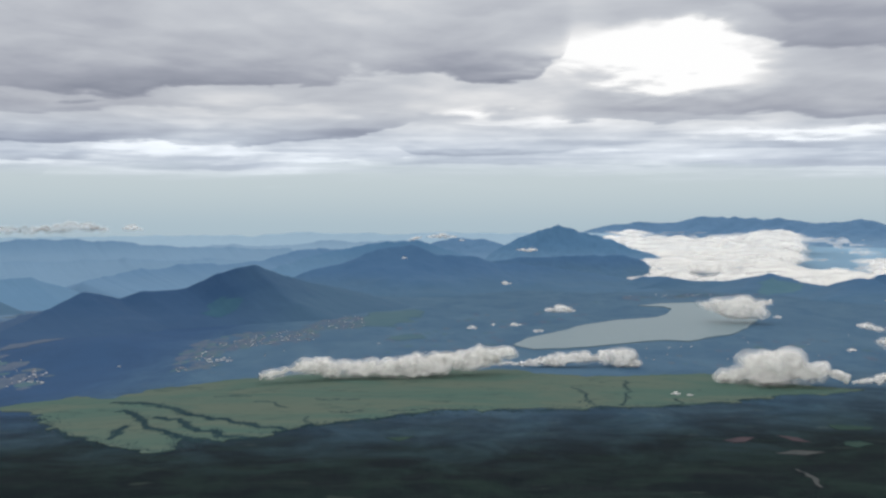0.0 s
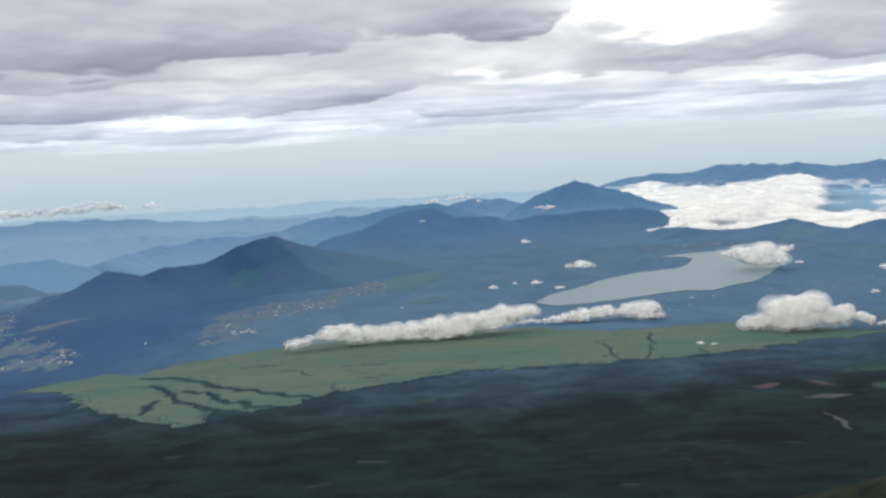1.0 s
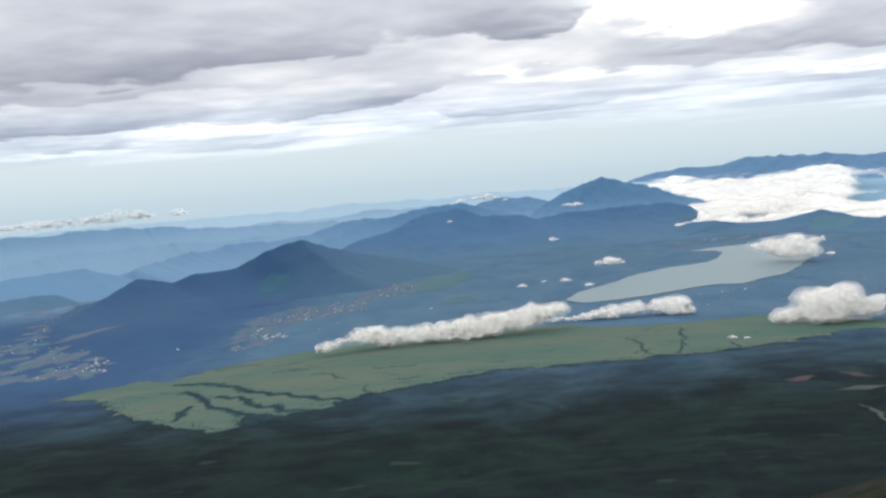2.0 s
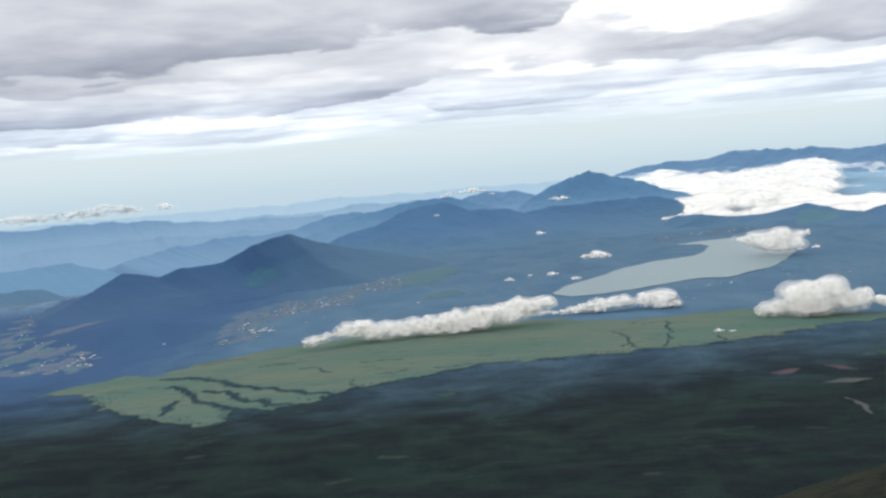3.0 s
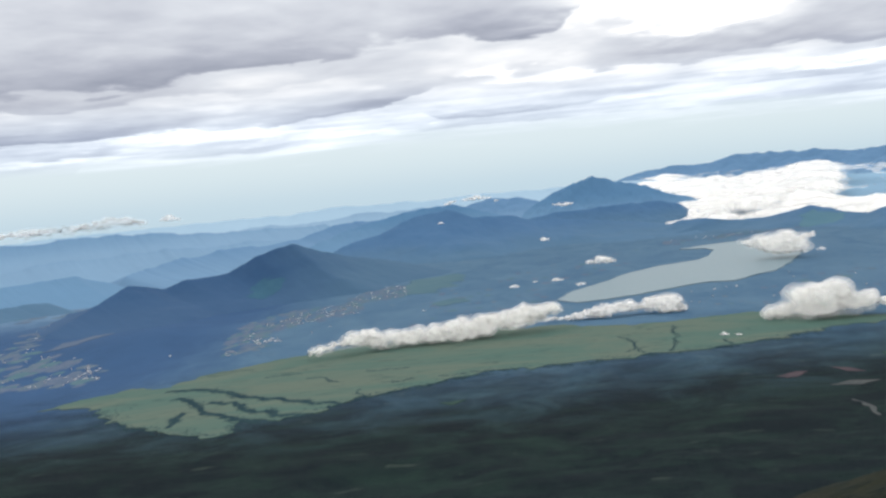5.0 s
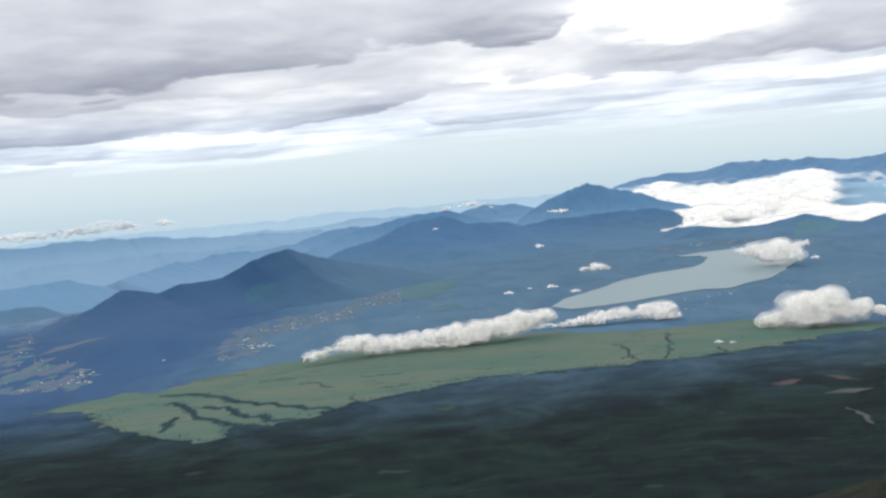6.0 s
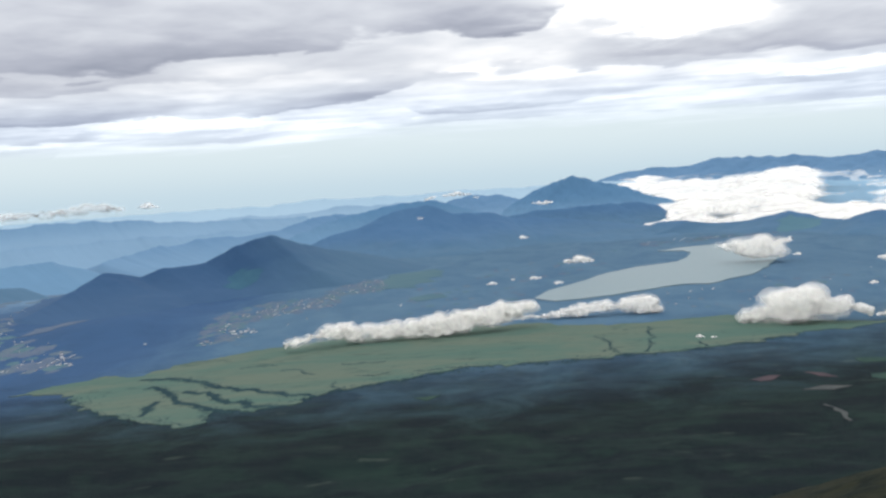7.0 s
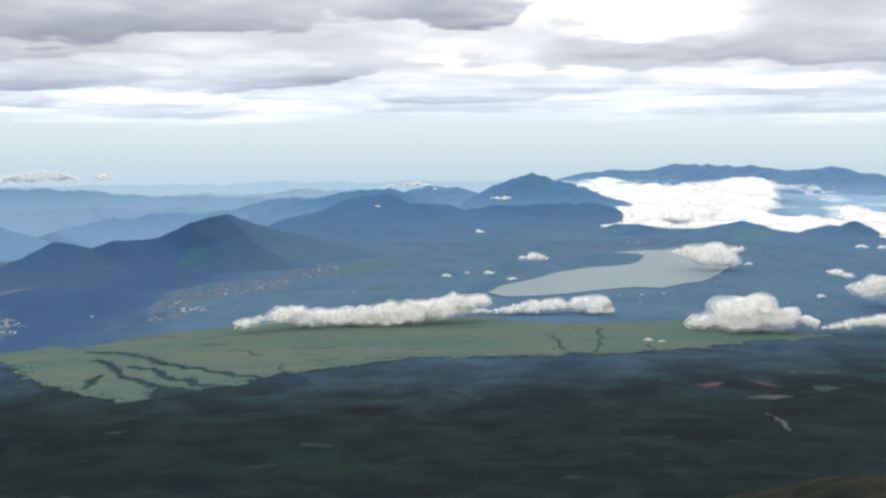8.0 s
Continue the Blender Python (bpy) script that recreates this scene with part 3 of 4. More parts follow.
def top_of(ob):
    """The height of a mountain's surface at x, y."""
    tree = BVHTree.FromPolygons([v.co for v in ob.data.vertices], [p.vertices for p in ob.data.polygons])

    def height(x, y):
        hit = tree.ray_cast(Vector((x, y, 500)), Vector((0, 0, -1)))[0]
        return max(float(land(x, y)), hit.z if hit else -99)

    return height


def patch(name, outline, mat, lift, step, shake, seed, level=None, thick=0.4, cell=None, over=land):
    """A thin slab with a ragged edge that follows the land (or lies level)."""
    edge = ragged(outline, step, shake, seed)
    bm = bmesh.new()
    rim = [bm.verts.new((x, y, 0)) for x, y in edge]
    bm.faces.new(rim)
    bmesh.ops.triangulate(bm, faces=bm.faces[:])
    if level is None:
        lo, hi = edge.min(0), edge.max(0)
        cell = cell or max((hi - lo).max() / 60, 1.0)
        for axis in (0, 1):
            for at in np.arange(lo[axis] + cell / 2, hi[axis], cell):
                co, no = [0, 0, 0], [0, 0, 0]
                co[axis], no[axis] = at, 1
                bmesh.ops.bisect_plane(bm, geom=bm.verts[:] + bm.edges[:] + bm.faces[:], plane_co=co, plane_no=no)
    for v in bm.verts:
        v.co.z = level if level is not None else float(over(v.co.x, v.co.y)) + lift
    skirt = bmesh.ops.extrude_edge_only(bm, edges=[e for e in bm.edges if e.is_boundary])
    for v in skirt["geom"]:
        if isinstance(v, bmesh.types.BMVert):
            v.co.z -= thick
    bmesh.ops.recalc_face_normals(bm, faces=bm.faces[:])
    me = bpy.data.meshes.new(name)
    bm.to_mesh(me)
    bm.free()
    me.materials.append(mat)
    return new(name, me)


LAKE = [(28, 682), (40, 662), (58, 668), (76, 676), (87, 685), (99, 694), (112, 703), (120, 709), (128, 712), (135, 709), (140, 706), (146, 712), (156, 725), (169, 739), (179, 749), (189, 767), (204, 802), (222, 848), (240, 906), (259, 989), (262, 1041), (235, 1021), (209, 1008), (190, 1002), (173, 996), (161, 983), (151, 977), (158, 969), (172, 963), (173, 943), (169, 921), (160, 891), (148, 867), (131, 853), (116, 844), (91, 814), (76, 790), (66, 767), (57, 749), (44, 729), (35, 709)]
MOOR = [(-210, 469), (-202, 493), (-183, 507), (-162, 491), (-153, 516), (-126, 533), (-108, 542), (-87, 550), (-53, 553), (-7, 570), (22, 569), (39, 553),
        (61, 546), (91, 554), (121, 561), (143, 534), (171, 515), (188, 512), (167, 495), (136, 489), (123, 475), (95, 460), (65, 452), (41, 446), (15, 441),
        (-10, 440), (-30, 425), (-48, 413), (-65, 397), (-73, 383), (-85, 373), (-97, 378), (-102, 376), (-98, 360), (-102, 354), (-114, 362), (-121, 367),
        (-135, 379), (-154, 403), (-175, 439), (-189, 461)]
lake = patch("water", LAKE, WATER_M, 0, 6, 1.2, 3, level=1.6, thick=3)
tagged(lake, "calm pale grey lake among forested hills", "lake", kind="structure")
moor = patch("moor", MOOR, GRASS, 0.22, 2.2, 3.4, 8)
tagged(moor, "pale green open moor grass below the dark forest", "grassland", kind="structure")


# ---- low clouds: heaps of rounded puffs ----
def puff_verts(level=2):
    bm = bmesh.new()
    bmesh.ops.create_icosphere(bm, subdivisions=level, radius=1)
    v = np.array([x.co[:] for x in bm.verts])
    f = np.array([[x.index for x in face.verts] for face in bm.faces])
    bm.free()
    return v, f


PUFF_V, PUFF_F = puff_verts()


def remeshed(vs, fs, voxel):
    """The outer skin of overlapping puffs, as points, normals and faces."""
    me = bpy.data.meshes.new("heap")
    me.from_pydata(vs.tolist(), [], fs.tolist())
    ob = new("heap", me)
    mod = ob.modifiers.new("skin", "REMESH")
    mod.mode, mod.voxel_size = "VOXEL", voxel
    soften = ob.modifiers.new("soften", "SMOOTH")
    soften.factor, soften.iterations = 0.5, 7
    done = bpy.data.meshes.new_from_object(ob.evaluated_get(bpy.context.evaluated_depsgraph_get()))
    bpy.data.objects.remove(ob)
    v, nrm = np.empty(3 * len(done.vertices)), np.empty(3 * len(done.vertices))
    done.vertices.foreach_get("co", v)
    done.vertex_normals.foreach_get("vector", nrm)
    return v.reshape(-1, 3), nrm.reshape(-1, 3), [tuple(p.vertices) for p in done.polygons]


def largest(v, nrm, faces):
    """Only the main body: loose specks are left out."""
    root = list(range(len(v)))

    def find(a):
        while root[a] != a:
            root[a] = root[root[a]]
            a = root[a]
        return a

    for f in faces:
        a = find(f[0])
        for k in f[1:]:
            root[find(k)] = a
    mark = np.array([find(k) for k in range(len(v))])
    names, counts = np.unique(mark, return_counts=True)
    keep = mark == names[counts.argmax()]
    index = np.cumsum(keep) - 1
    return v[keep], nrm[keep], [tuple(int(index[k]) for k in f) for f in faces if keep[f[0]]]


def billow(v, scale, seed):
    return np.array([noise.fractal(Vector(p) * scale + Vector((seed, 0, 0)), 0.95, 2.1, 4) for p in v])


def cloud(name, puffs, label, size, mats=(CLOUD_M, FRINGE_M)):
    """puffs: rows of x, y, z, half width, half height; size: the cloud's usual height. A soft billowing core, and thin veils of vapour round it."""
    puffs = np.array(puffs)
    n_v = len(PUFF_V)
    vs = (PUFF_V[None] * np.where(PUFF_V[None, :, 2:] < 0, (1, 1, 0.5), (1, 1, 1)) * puffs[:, None, [3, 3, 4]] + puffs[:, None, :3]).reshape(-1, 3)
    fs = (PUFF_F[None] + n_v * np.arange(len(puffs))[:, None, None]).reshape(-1, 3)
    v, nrm, faces = largest(*remeshed(vs, fs, size / 14))
    lump, curl = billow(v * (1, 1, 1.4), 0.8 / size, 3), billow(v, 2.4 / size, 9)
    core = 0.19 * lump + 0.055 * curl
    body = mesh_object(name, v + nrm * (size * (core - 0.13))[:, None], faces, mats[0])
    for reach, seed in ((-0.05, 21), (0.0, 34), (0.07, 47)):
        out = size * (core + reach + 0.20 * billow(v, 1.3 / size, seed))
        mesh_object("veil", v + nrm * out[:, None] * (1.0, 1.0, 0.75), faces, mats[1], body)
    return tagged(body, label, "cloud", "low clouds over the basin")


def heap(spine, seed, count, fat=1.0, push=1.0):
    """Puffs along a spine of (x, y, base, height): large in the middle, smaller ones swelling out of the top."""
    rnd = random.Random(seed)
    # push: slides the cloud along the camera's sight lines, farther and lower, hiding its shadow
    pts = np.array(spine, float)
    pts[:, :3] = np.array(EYE) + (pts[:, :3] - EYE) * push
    pts[:, 3] *= push
    gap = np.concatenate([[0], np.cumsum(np.hypot(*np.diff(pts[:, :2], axis=0).T))])
    out = []
    for i in range(count):
        s = rnd.random() * gap[-1]
        x, y, z, h = (float(np.interp(s, gap, pts[:, k])) for k in range(4))
        k = rnd.random()
        w = h * (0.33 - 0.19 * k) * rnd.uniform(0.75, 1.2) * fat
        up = rnd.random() * max(h - 1.25 * w, 0)
        out.append((x + rnd.gauss(0, 0.10 * h), y + rnd.gauss(0, 0.2 * h), z + up * 0.92 + 0.35 * w, w * rnd.uniform(1.0, 1.5), w * 0.8))
    return out


ROLL = [(-90, 459, 13.4, 1.4), (-85, 460, 13.5, 4.6), (-79, 463, 14.3, 3.9), (-73, 466, 14.8, 6.6), (-66, 469, 13.8, 9.3), (-58, 473, 12.4, 7.9), (-46, 476, 11.4, 8.7),
        (-31, 479, 11.4, 10.0), (-16, 484, 12.2, 10.4), (-1, 488, 13.8, 11.0), (10, 492, 15.1, 10.3), (20, 496, 18.7, 5.2)]
ROLL_EAST = [(11, 520, 11.9, 2.4), (26, 521, 10.9, 3.3), (40, 522, 11.3, 6.0), (55, 523, 12.0, 7.1), (62, 524, 12.9, 3.6), (71, 525, 10.9, 10.7), (77, 524, 10.4, 9.3), (82, 524, 10.8, 2.7)]
HEAP = [(103, 459, 13.2, 2.4), (107, 458, 12.6, 8.4), (110, 457, 13.0, 8.6), (113, 456, 14.6, 6.2), (118, 455, 14.4, 11.0), (121, 455, 14.4, 14.6), (126, 453, 14.2, 15.6), (131, 451, 14.4, 15.4), (134, 450, 14.2, 10.6),
        (139, 449, 14.8, 9.6), (144, 448, 16.6, 7.4), (147, 446, 17.8, 3.4), (155, 444, 15.6, 2.2)]
BANK = [(156, 448, 15.0, 1.2), (165, 444, 16.0, 3.5), (173, 441, 17.2, 5.1), (181, 438, 17.9, 5.7), (195, 432, 19.5, 6.6)]
BANK_HIGH = [(224, 610, 11.7, 2.5), (232, 607, 10.7, 6.6), (240, 604, 8.6, 12.6), (250, 600, 7.8, 16.3), (269, 592, 7.4, 20.0)]
LAKE_CLOUD = [(174, 832, 14.4, 2.6), (185, 830, 9.5, 10.8), (196, 827, 5.0, 15.0), (207, 825, 3.9, 19.3), (215, 822, 6.7, 15.4), (220, 821, 13.7, 6.8), (227, 819, 17.7, 1.7)]
cloud("cloud", heap(ROLL, 1, 420, push=1.12), "long white roll of cloud over the moor's edge", 9)
cloud("cloud", heap(ROLL_EAST, 2, 300, fat=1.1, push=1.12), "low ragged white cloud before the lake", 7)
cloud("cloud", heap(HEAP, 3, 260, push=1.15), "heaped white cumulus cloud over the moor", 12)
cloud("cloud", heap(BANK, 4, 170, fat=1.15, push=1.15), "flat white bank of low cloud", 5)
cloud("cloud", heap(BANK_HIGH, 5, 190, push=1.02), "bright white cloud bank over the wooded plain", 12)
cloud("cloud", heap(LAKE_CLOUD, 6, 240, fat=1.1, push=1.0), "white cloud hanging over the lake's far end", 13)
SMALL = [
    [(240, 679, 14.0, 2.5), (246, 677, 12.1, 5.6), (253, 674, 11.7, 2.8)], [(55, 798, 12.3, 1.2), (62, 798, 11.1, 5.4), (68, 797, 11.2, 6.2), (77, 796, 11.7, 1.7)],
    [(23, 1000, 18.3, 1.0), (31, 1000, 17.8, 2.6), (39, 999, 18.4, 1.0)], [(59, 1399, 35.1, 2.2), (75, 1398, 32.9, 5.8), (91, 1397, 33.7, 2.2)],
    [(-89, 1578, 40.9, 2.4), (-78, 1578, 42.5, 4.9), (-68, 1579, 46.5, 2.4)], [(-62, 1579, 46.5, 2.4), (-40, 1579, 45.7, 8.1), (-18, 1580, 45.7, 3.2)],
]
for i, spine in enumerate(SMALL):
    cloud("cloud", heap(spine, 20 + i, 60, fat=1.15), "small white scrap of cloud by the wooded slopes", 5)
# tiny scraps: centre, half length
SCRAPS = [(2, 700, 9.6, 3.2), (30, 699, 11.7, 3.4), (43, 679, 10.2, 2.8), (16, 720, 9.9, 1.6), (-65, 1098, 37, 3.2), (216, 770, 10.3, 4.0), (84, 444, 10.9, 2.0),
          (89, 441, 11, 1.4), (197, 567, 13.3, 2.6), (286, 747, 24.4, 4.2), (299, 742, 24.2, 4.2), (-11, 1580, 41.6, 4.0)]
for i, (x, y, z, w) in enumerate(SCRAPS):
    cloud("cloud", heap([(x - w, y, z, w * 0.3), (x, y, z - 0.2, w * 0.75), (x + w, y, z, w * 0.3)], 50 + i, 40, fat=1.2), "tiny white scrap of low cloud", w)
FAR_HEAP = [(-1983, 4039, -11, 27), (-1898, 4080, -8, 30), (-1793, 4128, -9, 34), (-1684, 4173, -8, 38), (-1609, 4203, -7, 30), (-1542, 4228, -3, 58), (-1484, 4248, 1, 36), (-1425, 4268, 1, 18)]
cloud("cloud", heap(FAR_HEAP, 80, 90, fat=1.9), "distant white cumulus standing on the horizon", 42, (FAR_CLOUD_M, FAR_FRINGE_M))
cloud("cloud", heap([(-1365, 4288, 5, 12), (-1331, 4299, 5, 26), (-1295, 4310, 4, 10)], 81, 30, fat=1.9), "distant small white cumulus on the horizon", 25, (FAR_CLOUD_M, FAR_FRINGE_M))


# ---- sea of cloud filling the basin behind the lake hills ----
def cloud_sea(r0, r1, a0, a1, seed):
    R, A = np.meshgrid(np.geomspace(r0, r1, 240), np.radians(np.linspace(a0, a1, 360)), indexing="ij")
    X, Y = R * np.sin(A), R * np.cos(A)
    deg = np.degrees(A)
    dip = np.degrees(np.arctan2(75, R))
    lump = fbm(deg / 2.0, dip / 0.42, seed, 5, 0.5)
    # solid towards the lake hills, breaking up to the east and north
    fill = 1.0 - 1.75 * smooth(14.8, 17.5, deg) * smooth(1330, 1700, R) - 0.8 * smooth(2900, 3800, R) + 0.9 * smooth(19.5, 22.5, deg) * smooth(2050, 1500, R)
    start = 1292 - 130 * smooth(14, 23, deg)
    # western shore notched by a wave in view angles, standing in for hill spurs
    shore = 8.6 + 0.55 * np.sin(dip * 10.5 + 0.6) + 0.5 * fbm(dip / 0.12, deg * 0, seed + 3, 3) - 1.2 * smooth(1900, 2600, R)
    fill = fill - 2.2 * smooth(shore + 0.45, shore - 0.45, deg) + 1.15 * lump - 3 * smooth(start + 12, start - 12, R)
    body = smooth(-0.15, 0.7, fill)
    Z = 4 + 6 * smooth(r0, r1, R) + 8 * body + (2.5 + 4 * smooth(1300, 2600, R)) * fbm(deg / 1.2, dip / 0.22, seed + 9, 3, 0.4) * body
    Z = Z - 8 * smooth(start + 190, start, R)
    cols = A.shape[1]

    def skin(name, low, lift, mat, parent=None):
        keep, faces = fill > low, []
        for i in range(R.shape[0] - 1):
            row = keep[i, :-1] & keep[i, 1:] & keep[i + 1, :-1] & keep[i + 1, 1:]
            faces += [(i * cols + j, i * cols + j + 1, (i + 1) * cols + j + 1, (i + 1) * cols + j) for j in np.nonzero(row)[0]]
        used = sorted({v for f in faces for v in f})
        at = {v: i for i, v in enumerate(used)}
        V = np.stack([X, Y, Z + lift], -1).reshape(-1, 3)[used]
        return mesh_object(name, V, [tuple(at[v] for v in f) for f in faces], mat, parent)

    ob = skin("cloud_sea", 0.0, 0.0, SEA_M)
    for low, lift in ((-0.16, 0.8), (-0.36, 1.5), (-0.6, 2.2)):
        skin("veil", low, lift, SEA_VEIL_M, ob)
    return tagged(ob, "bright white sea of cloud filling the basin", "cloud", kind="structure")


cloud_sea(1120, 3900, 5.5, 31, 14)


# ---- clumps of trees ----
CROWN_V = np.array([(1, 0, 0), (0.3, 0.95, 0), (-0.8, 0.6, 0), (-0.8, -0.6, 0), (0.3, -0.95, 0), (0.1, 0, 1.0)])
CROWN_F = np.array([(0, 1, 5), (1, 2, 5), (2, 3, 5), (3, 4, 5), (4, 0, 5)])


def clumps(name, x, y, wide, tall, mat, label, category="trees", sink=0.15):
    """Many small peaked crowns standing on the land, as one mesh."""
    rng = np.random.default_rng(len(x))
    turn = rng.uniform(0, 6.3, len(x))
    c, s = np.cos(turn), np.sin(turn)
    cv = CROWN_V[None] * rng.uniform(0.75, 1.25, (len(x), 6, 1))
    px = (cv[..., 0] * c[:, None] - cv[..., 1] * s[:, None]) * wide[:, None] + x[:, None]
    py = (cv[..., 0] * s[:, None] + cv[..., 1] * c[:, None]) * wide[:, None] + y[:, None]
    pz = cv[..., 2] * tall[:, None] + land(x, y)[:, None] - sink
    faces = (CROWN_F[None] + 6 * np.arange(len(x))[:, None, None]).reshape(-1, 3)
    ob = mesh_object(name, np.stack([px, py, pz], -1), faces.tolist(), mat)
    return tagged(ob, label, category, kind="stuff")


def row_of_trees(lines, seed, spread, per):
    rng = np.random.default_rng(seed)
    xs, ys = [], []
    for line in lines:
        p = np.array(line, float)
        for a, b in zip(p[:-1], p[1:]):
            k = int(np.hypot(*(b - a)) * per)
            t = rng.random(k)
            wob = spread * (0.45 + 1.3 * fbm(a[0] / 9 + t * 4, t * 5 + b[1], seed, 2) ** 2)
            x, y = a[0] + (b[0] - a[0]) * t, a[1] + (b[1] - a[1]) * t
            xs.append(x + 1.6 * fbm(x / 7, y / 9, seed + 2, 3) + rng.normal(0, 1, k) * wob)
            ys.append(y + 3.5 * fbm(x / 7 + 5, y / 9, seed + 7, 3) + rng.normal(0, 1, k) * wob * 1.6)
    return np.concatenate(xs), np.concatenate(ys)


GULLIES = [
    [(-156, 475), (-149, 469), (-143, 470), (-136, 463), (-126, 452), (-118, 439), (-108, 428), (-100, 423), (-94, 417), (-88, 408), (-81, 405), (-74, 398), (-66, 393)],
    [(-141, 448), (-134, 431), (-127, 420), (-120, 402), (-114, 394), (-108, 387), (-99, 378), (-94, 373)],
    [(-122, 428), (-111, 417), (-103, 400), (-95, 393), (-90, 385), (-82, 382), (-78, 380)],
    [(-125, 378), (-127, 389), (-127, 398), (-129, 407)]]
FAINT = [[(-111, 478), (-104, 480), (-96, 475)],
         [(-91, 461), (-79, 454), (-74, 444)],
         [(-63, 419), (-59, 406)],
         [(-66, 469), (-54, 464), (-45, 465)],
         [(-55, 432), (-48, 428), (-42, 434)],
         [(-33, 436), (-22, 440), (-10, 443)],
         [(49, 508), (52, 498), (52, 477), (51, 461), (53, 453)],
         [(75, 532), (72, 494), (68, 469), (63, 453)],
         [(46, 458), (50, 469)],
         [(90, 474), (90, 458)]]
gx1, gy1 = row_of_trees(GULLIES, 5, 0.85, 46)
gx2, gy2 = row_of_trees(FAINT, 6, 0.42, 6)
# scrub feathering the moor's edges
gx4, gy4 = row_of_trees([MOOR[19:40]], 9, 2.6, 4)
gx3, gy3 = np.concatenate([gx1, gx2, gx4]), np.concatenate([gy1, gy2, gy4])
rng = np.random.default_rng(4)
clumps("tree_row", gx3, gy3, rng.uniform(0.25, 0.6, len(gx3)), rng.uniform(0.15, 0.4, len(gx3)), SCRUB, "dark rows of trees along gullies in the moor", sink=-0.12)

# the forest on the slope, and its ragged edge round the moor
k = 90000
fr, fa = np.sqrt(rng.uniform(150 ** 2, 560 ** 2, k)), np.radians(rng.uniform(-32, 32, k))
fx, fy = fr * np.sin(fa), fr * np.cos(fa)
edge = ragged(MOOR, 2.2, 3.4, 8)
ok = ~inside(fx, fy, edge) & (land(fx, fy) < 41 + 7 * fbm(fx / 9, fy / 9, 2, 3))
fx, fy = fx[ok], fy[ok]
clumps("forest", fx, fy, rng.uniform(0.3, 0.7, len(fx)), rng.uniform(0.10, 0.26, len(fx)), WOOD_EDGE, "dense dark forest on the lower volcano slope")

# ---- clearings and fields ----
CLEARINGS = [
    ([(89, 382), (96, 388), (101, 387), (95, 378), (91, 377)], SOIL, "bare reddish clearing in the dark forest"),
    ([(111, 391), (116, 388), (119, 379), (113, 382)], SOIL, "bare reddish clearing in the dark forest"),
    ([(100, 360), (110, 365), (118, 362), (109, 357)], PALE, "pale gravel clearing in the dark forest"),
    ([(135, 415), (142, 415), (151, 411), (149, 405), (136, 404)], CLEAR, "green grass clearing in the dark forest"),
    ([(130, 380), (136, 383), (139, 378), (131, 371), (128, 375)], CLEAR, "green grass clearing in the dark forest"),
    ([(-29, 380), (-19, 384), (-24, 375)], CLEAR, "narrow green clearing in the dark forest"),
    ([(100.6, 334), (101.6, 322), (99.6, 308), (98.6, 308), (100.2, 322), (99.6, 334)], PALE, "pale forest track on the slope"),
]
for i, (shape, mat, label) in enumerate(CLEARINGS):
    tagged(patch("clearing", shape, mat, 0.14, 1.5, 0.7, 30 + i, thick=0.6), label, "clearing", "clearings in the forest", kind="structure")
FIELDS = [
    ([(-85, 845), (-76, 899), (-45, 923), (-36, 903), (-44, 820), (-59, 792), (-80, 794)], FIELD, "hazy green fields on the plain"),
    ([(-58, 727), (-40, 744), (-26, 717), (-49, 705)], FIELD, "hazy green fields on the plain"),
    ([(-177, 657), (-179, 698), (-182, 755), (-171, 780), (-140, 783), (-111, 782), (-98, 712), (-128, 698), (-149, 677), (-150, 622), (-134, 600), (-160, 585)], TOWN, "scattered village ground among woods"),
    ([(-124, 812), (-101, 874), (-83, 867), (-75, 782), (-113, 769)], TOWN, "scattered village ground below the ridge"),
    ([(-348, 698), (-347, 721), (-374, 807), (-383, 880), (-381, 935), (-363, 896), (-357, 818), (-336, 739), (-303, 683), (-273, 655), (-248, 618), (-230, 600), (-222, 563), (-230, 549), (-260, 555), (-330, 548), (-430, 640), (-520, 800), (-430, 760)], TOWN, "brown and green town land in the valley"),
]
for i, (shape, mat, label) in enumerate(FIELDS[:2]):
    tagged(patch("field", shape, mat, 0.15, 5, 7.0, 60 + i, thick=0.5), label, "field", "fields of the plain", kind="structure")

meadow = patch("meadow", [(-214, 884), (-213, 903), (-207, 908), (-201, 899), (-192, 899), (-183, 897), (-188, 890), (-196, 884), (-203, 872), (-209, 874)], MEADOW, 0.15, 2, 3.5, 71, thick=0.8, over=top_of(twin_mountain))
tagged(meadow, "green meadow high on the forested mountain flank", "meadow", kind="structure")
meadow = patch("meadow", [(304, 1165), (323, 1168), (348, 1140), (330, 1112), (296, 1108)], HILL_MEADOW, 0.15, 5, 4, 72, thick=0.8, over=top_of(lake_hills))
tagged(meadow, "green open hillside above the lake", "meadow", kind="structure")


def plot(x, y, wide, deep, mat, label, rnd):
    """A small field or yard: an uneven low bank that runs out into the land round it."""
    k = rnd.randint(5, 8)
    rim, foot = [], []
    for i in range(k):
        a = 6.283 * i / k + rnd.uniform(-0.25, 0.25)
        u, v = wide * math.cos(a) * rnd.uniform(0.6, 1.15), deep * math.sin(a) * rnd.uniform(0.6, 1.15)
        rim.append((x + u, y + v, float(land(x + u, y + v)) + 0.16))
        u, v = u * 1.4 + 0.5 * math.cos(a), v * 1.4 + 1.5 * math.sin(a)
        foot.append((x + u, y + v, float(land(x + u, y + v)) - 0.12))
    f = [tuple(range(k))] + [(i, i + k, (i + 1) % k + k, (i + 1) % k) for i in range(k)]
    return tagged(mesh_object("field", rim + foot, f, mat), label, "field", "fields of the plain", kind="structure")


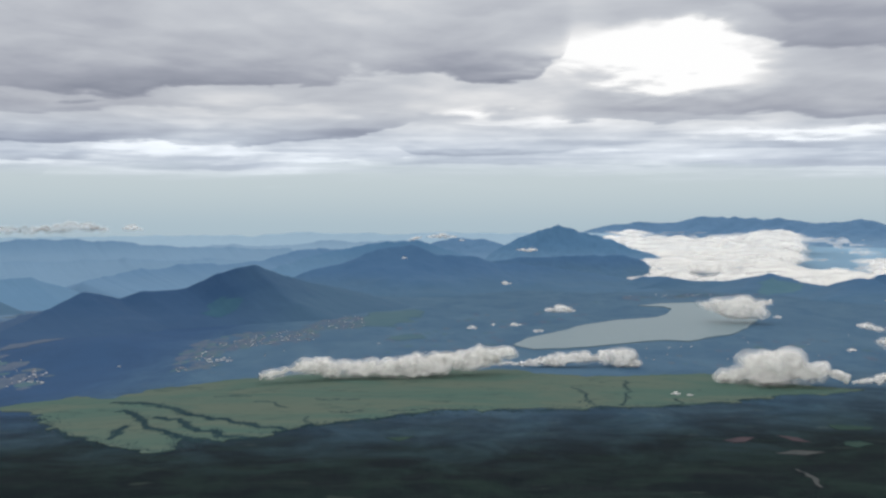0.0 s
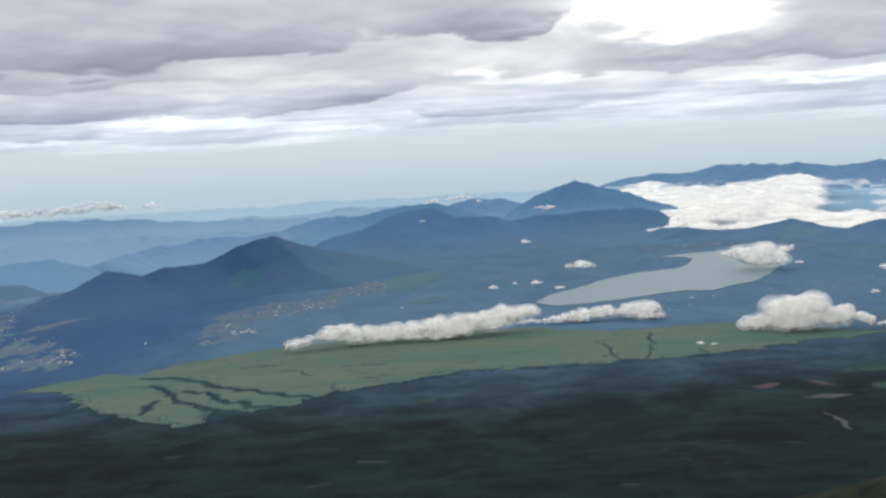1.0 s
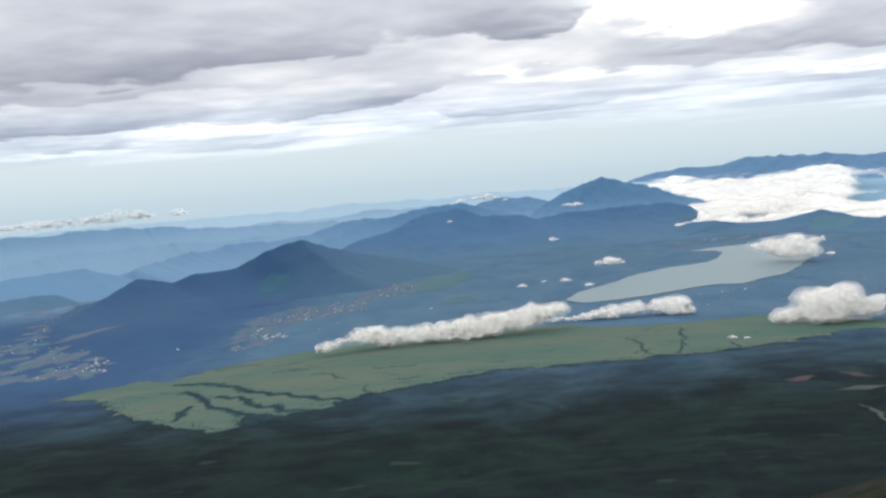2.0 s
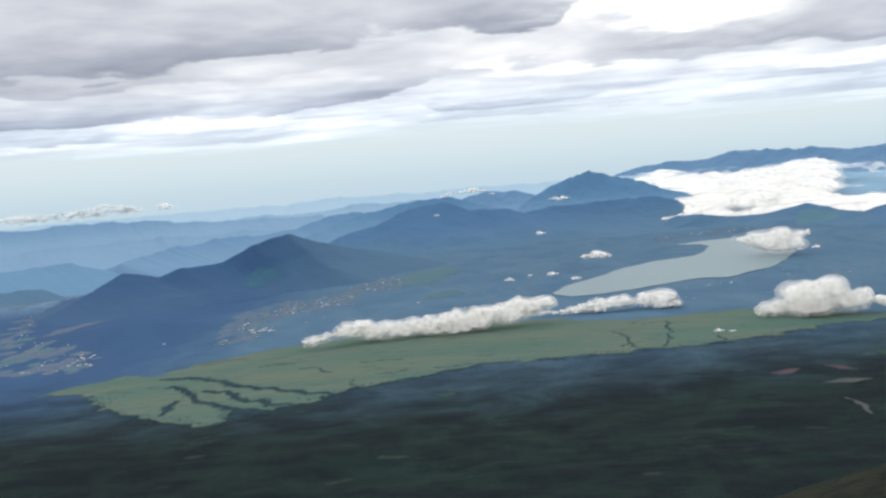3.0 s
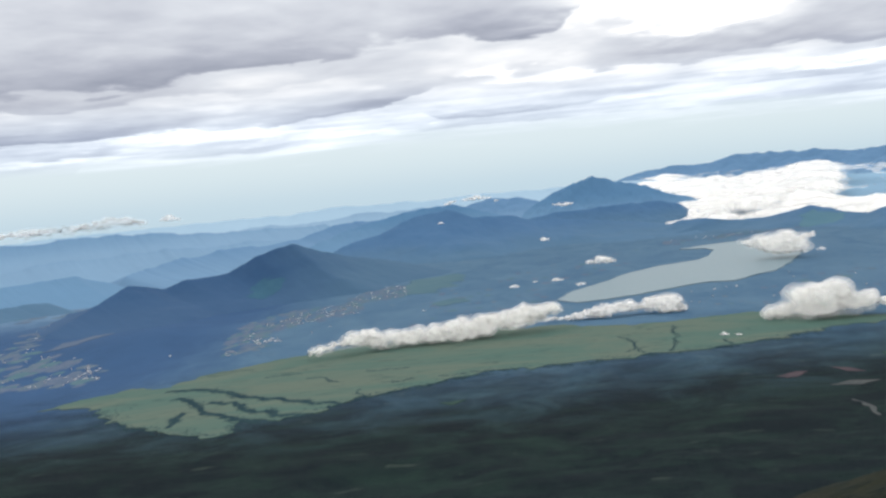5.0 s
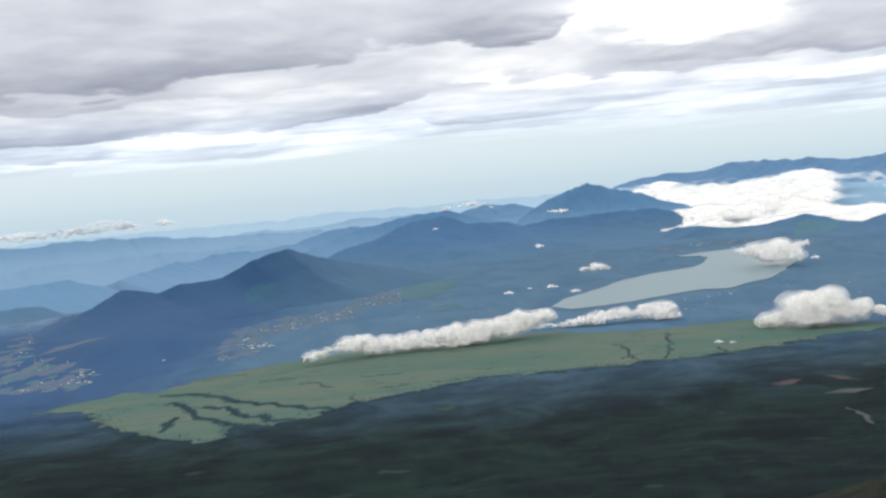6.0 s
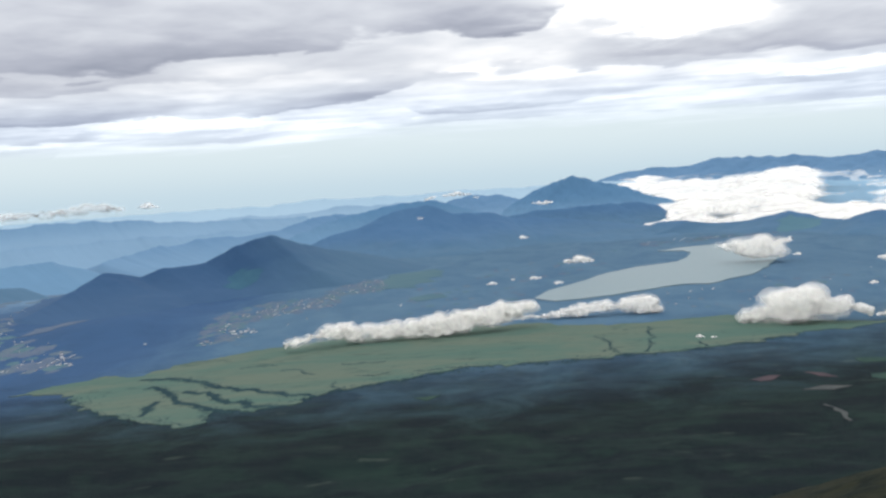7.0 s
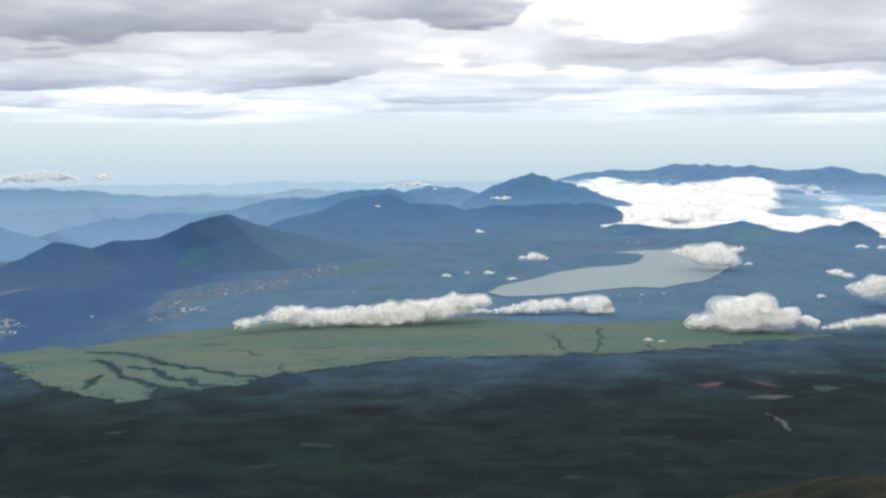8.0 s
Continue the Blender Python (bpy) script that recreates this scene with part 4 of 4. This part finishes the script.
def plots(outline, count, seed, size):
    rnd = random.Random(seed)
    shape = np.array(outline, float)
    lo, hi = shape.min(0), shape.max(0)
    for i in range(count):
        while True:
            x, y = rnd.uniform(lo[0], hi[0]), rnd.uniform(lo[1], hi[1])
            if inside(np.array([x]), np.array([y]), shape)[0]:
                break
        mat, label = rnd.choice(((TOWN, "built-up village ground"), (TOWN, "built-up village ground"), (FIELD, "small green field"), (PLOT, "pale hazy plot")))
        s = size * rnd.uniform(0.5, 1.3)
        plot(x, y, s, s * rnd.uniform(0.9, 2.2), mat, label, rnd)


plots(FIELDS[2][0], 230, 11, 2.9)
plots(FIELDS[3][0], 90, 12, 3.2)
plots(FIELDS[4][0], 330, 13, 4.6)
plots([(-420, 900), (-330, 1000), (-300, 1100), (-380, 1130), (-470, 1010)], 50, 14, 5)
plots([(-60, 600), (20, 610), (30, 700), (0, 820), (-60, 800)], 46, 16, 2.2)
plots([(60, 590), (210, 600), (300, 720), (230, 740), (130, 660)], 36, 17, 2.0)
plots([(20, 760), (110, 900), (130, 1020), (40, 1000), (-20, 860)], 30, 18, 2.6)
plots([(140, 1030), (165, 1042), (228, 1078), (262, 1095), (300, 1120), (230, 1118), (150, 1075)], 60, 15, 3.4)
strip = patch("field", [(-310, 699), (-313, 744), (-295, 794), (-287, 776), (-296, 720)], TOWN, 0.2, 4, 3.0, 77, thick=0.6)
tagged(strip, "narrow brown strip of fields below the mountain", "field", "fields of the plain", kind="structure")


# ---- houses and halls of the towns ----
def house_meshes(long, deep, high, roof):
    """Walls and an overhanging gabled roof for one building, as two meshes."""
    bm = bmesh.new()
    bmesh.ops.create_cube(bm, size=1, matrix=Matrix.Translation((0, 0, high / 2)) @ Matrix.Diagonal((long, deep, high, 1)))
    walls = bpy.data.meshes.new("walls")
    bm.to_mesh(walls)
    bm.free()
    walls.materials.append(WALL)
    a, b, t, e = long / 2 * 1.06, deep / 2 * 1.12, high + deep * 0.28, high * 0.97
    v = [(-a, -b, e), (a, -b, e), (a, b, e), (-a, b, e), (-a, 0, t), (a, 0, t), (-a, -b, e - 0.06), (a, -b, e - 0.06), (a, b, e - 0.06), (-a, b, e - 0.06)]
    f = [(0, 1, 5, 4), (2, 3, 4, 5), (0, 4, 3), (1, 2, 5), (6, 7, 1, 0), (8, 9, 3, 2), (7, 8, 2, 1), (9, 6, 0, 3), (9, 8, 7, 6)]
    top = bpy.data.meshes.new("roof")
    top.from_pydata(v, [], f)
    top.materials.append(roof)
    return walls, top


def house(meshes, label):
    ob = new("house")
    new("wall", meshes[0]).parent = ob
    new("roof", meshes[1]).parent = ob
    return tagged(ob, label, "house", "buildings of the valley towns")


KINDS = [house(house_meshes(0.85, 0.6, 0.36, ROOF), "small pale house with a faded roof"), house(house_meshes(1.1, 0.65, 0.4, ROOF_B), "pale house with a blue-grey roof"),
         house(house_meshes(1.5, 0.6, 0.34, WALL), "long white hall with a pale roof")]


def settle(kind, x, y, turn):
    return copy_thing(KINDS[kind], pose(x, y, float(land(x, y)) + 0.1, 0, 0, turn))


def town(outline, count, halls, seed):
    rnd = random.Random(seed)
    shape = np.array(outline, float)
    lo, hi = shape.min(0), shape.max(0)
    made = 0
    for tries in range(count * 12):
        x, y = rnd.uniform(lo[0], hi[0]), rnd.uniform(lo[1], hi[1])
        if made < count and inside(np.array([x]), np.array([y]), shape)[0] and (count < 40 or fbm(np.array([x / 30]), np.array([y / 45]), 6, 3)[0] > -0.1):
            settle(2 if made < halls else rnd.choice((0, 0, 1)), x, y, rnd.gauss(20, 25))
            made += 1


town(FIELDS[2][0], 84, 10, 1)
town(FIELDS[3][0], 30, 4, 2)
town(FIELDS[4][0], 90, 12, 3)
town([(-161, 636), (-153, 650), (-136, 636), (-133, 622), (-147, 621)], 26, 16, 4)
town([(-248, 618), (-230, 600), (-224, 568), (-240, 572)], 26, 12, 5)
town([(160, 1075), (240, 1090), (250, 1110), (150, 1100)], 14, 4, 6)
town([(60, 600), (230, 640), (290, 800), (240, 780), (130, 690), (20, 650), (-60, 700), (-70, 620)], 30, 5, 7)
for ob, (x, y) in zip(KINDS, ((-120, 640), (-112, 660), (-200, 620))):
    ob.matrix_world = pose(x, y, float(land(x, y)) + 0.1, 0, 0, 15)
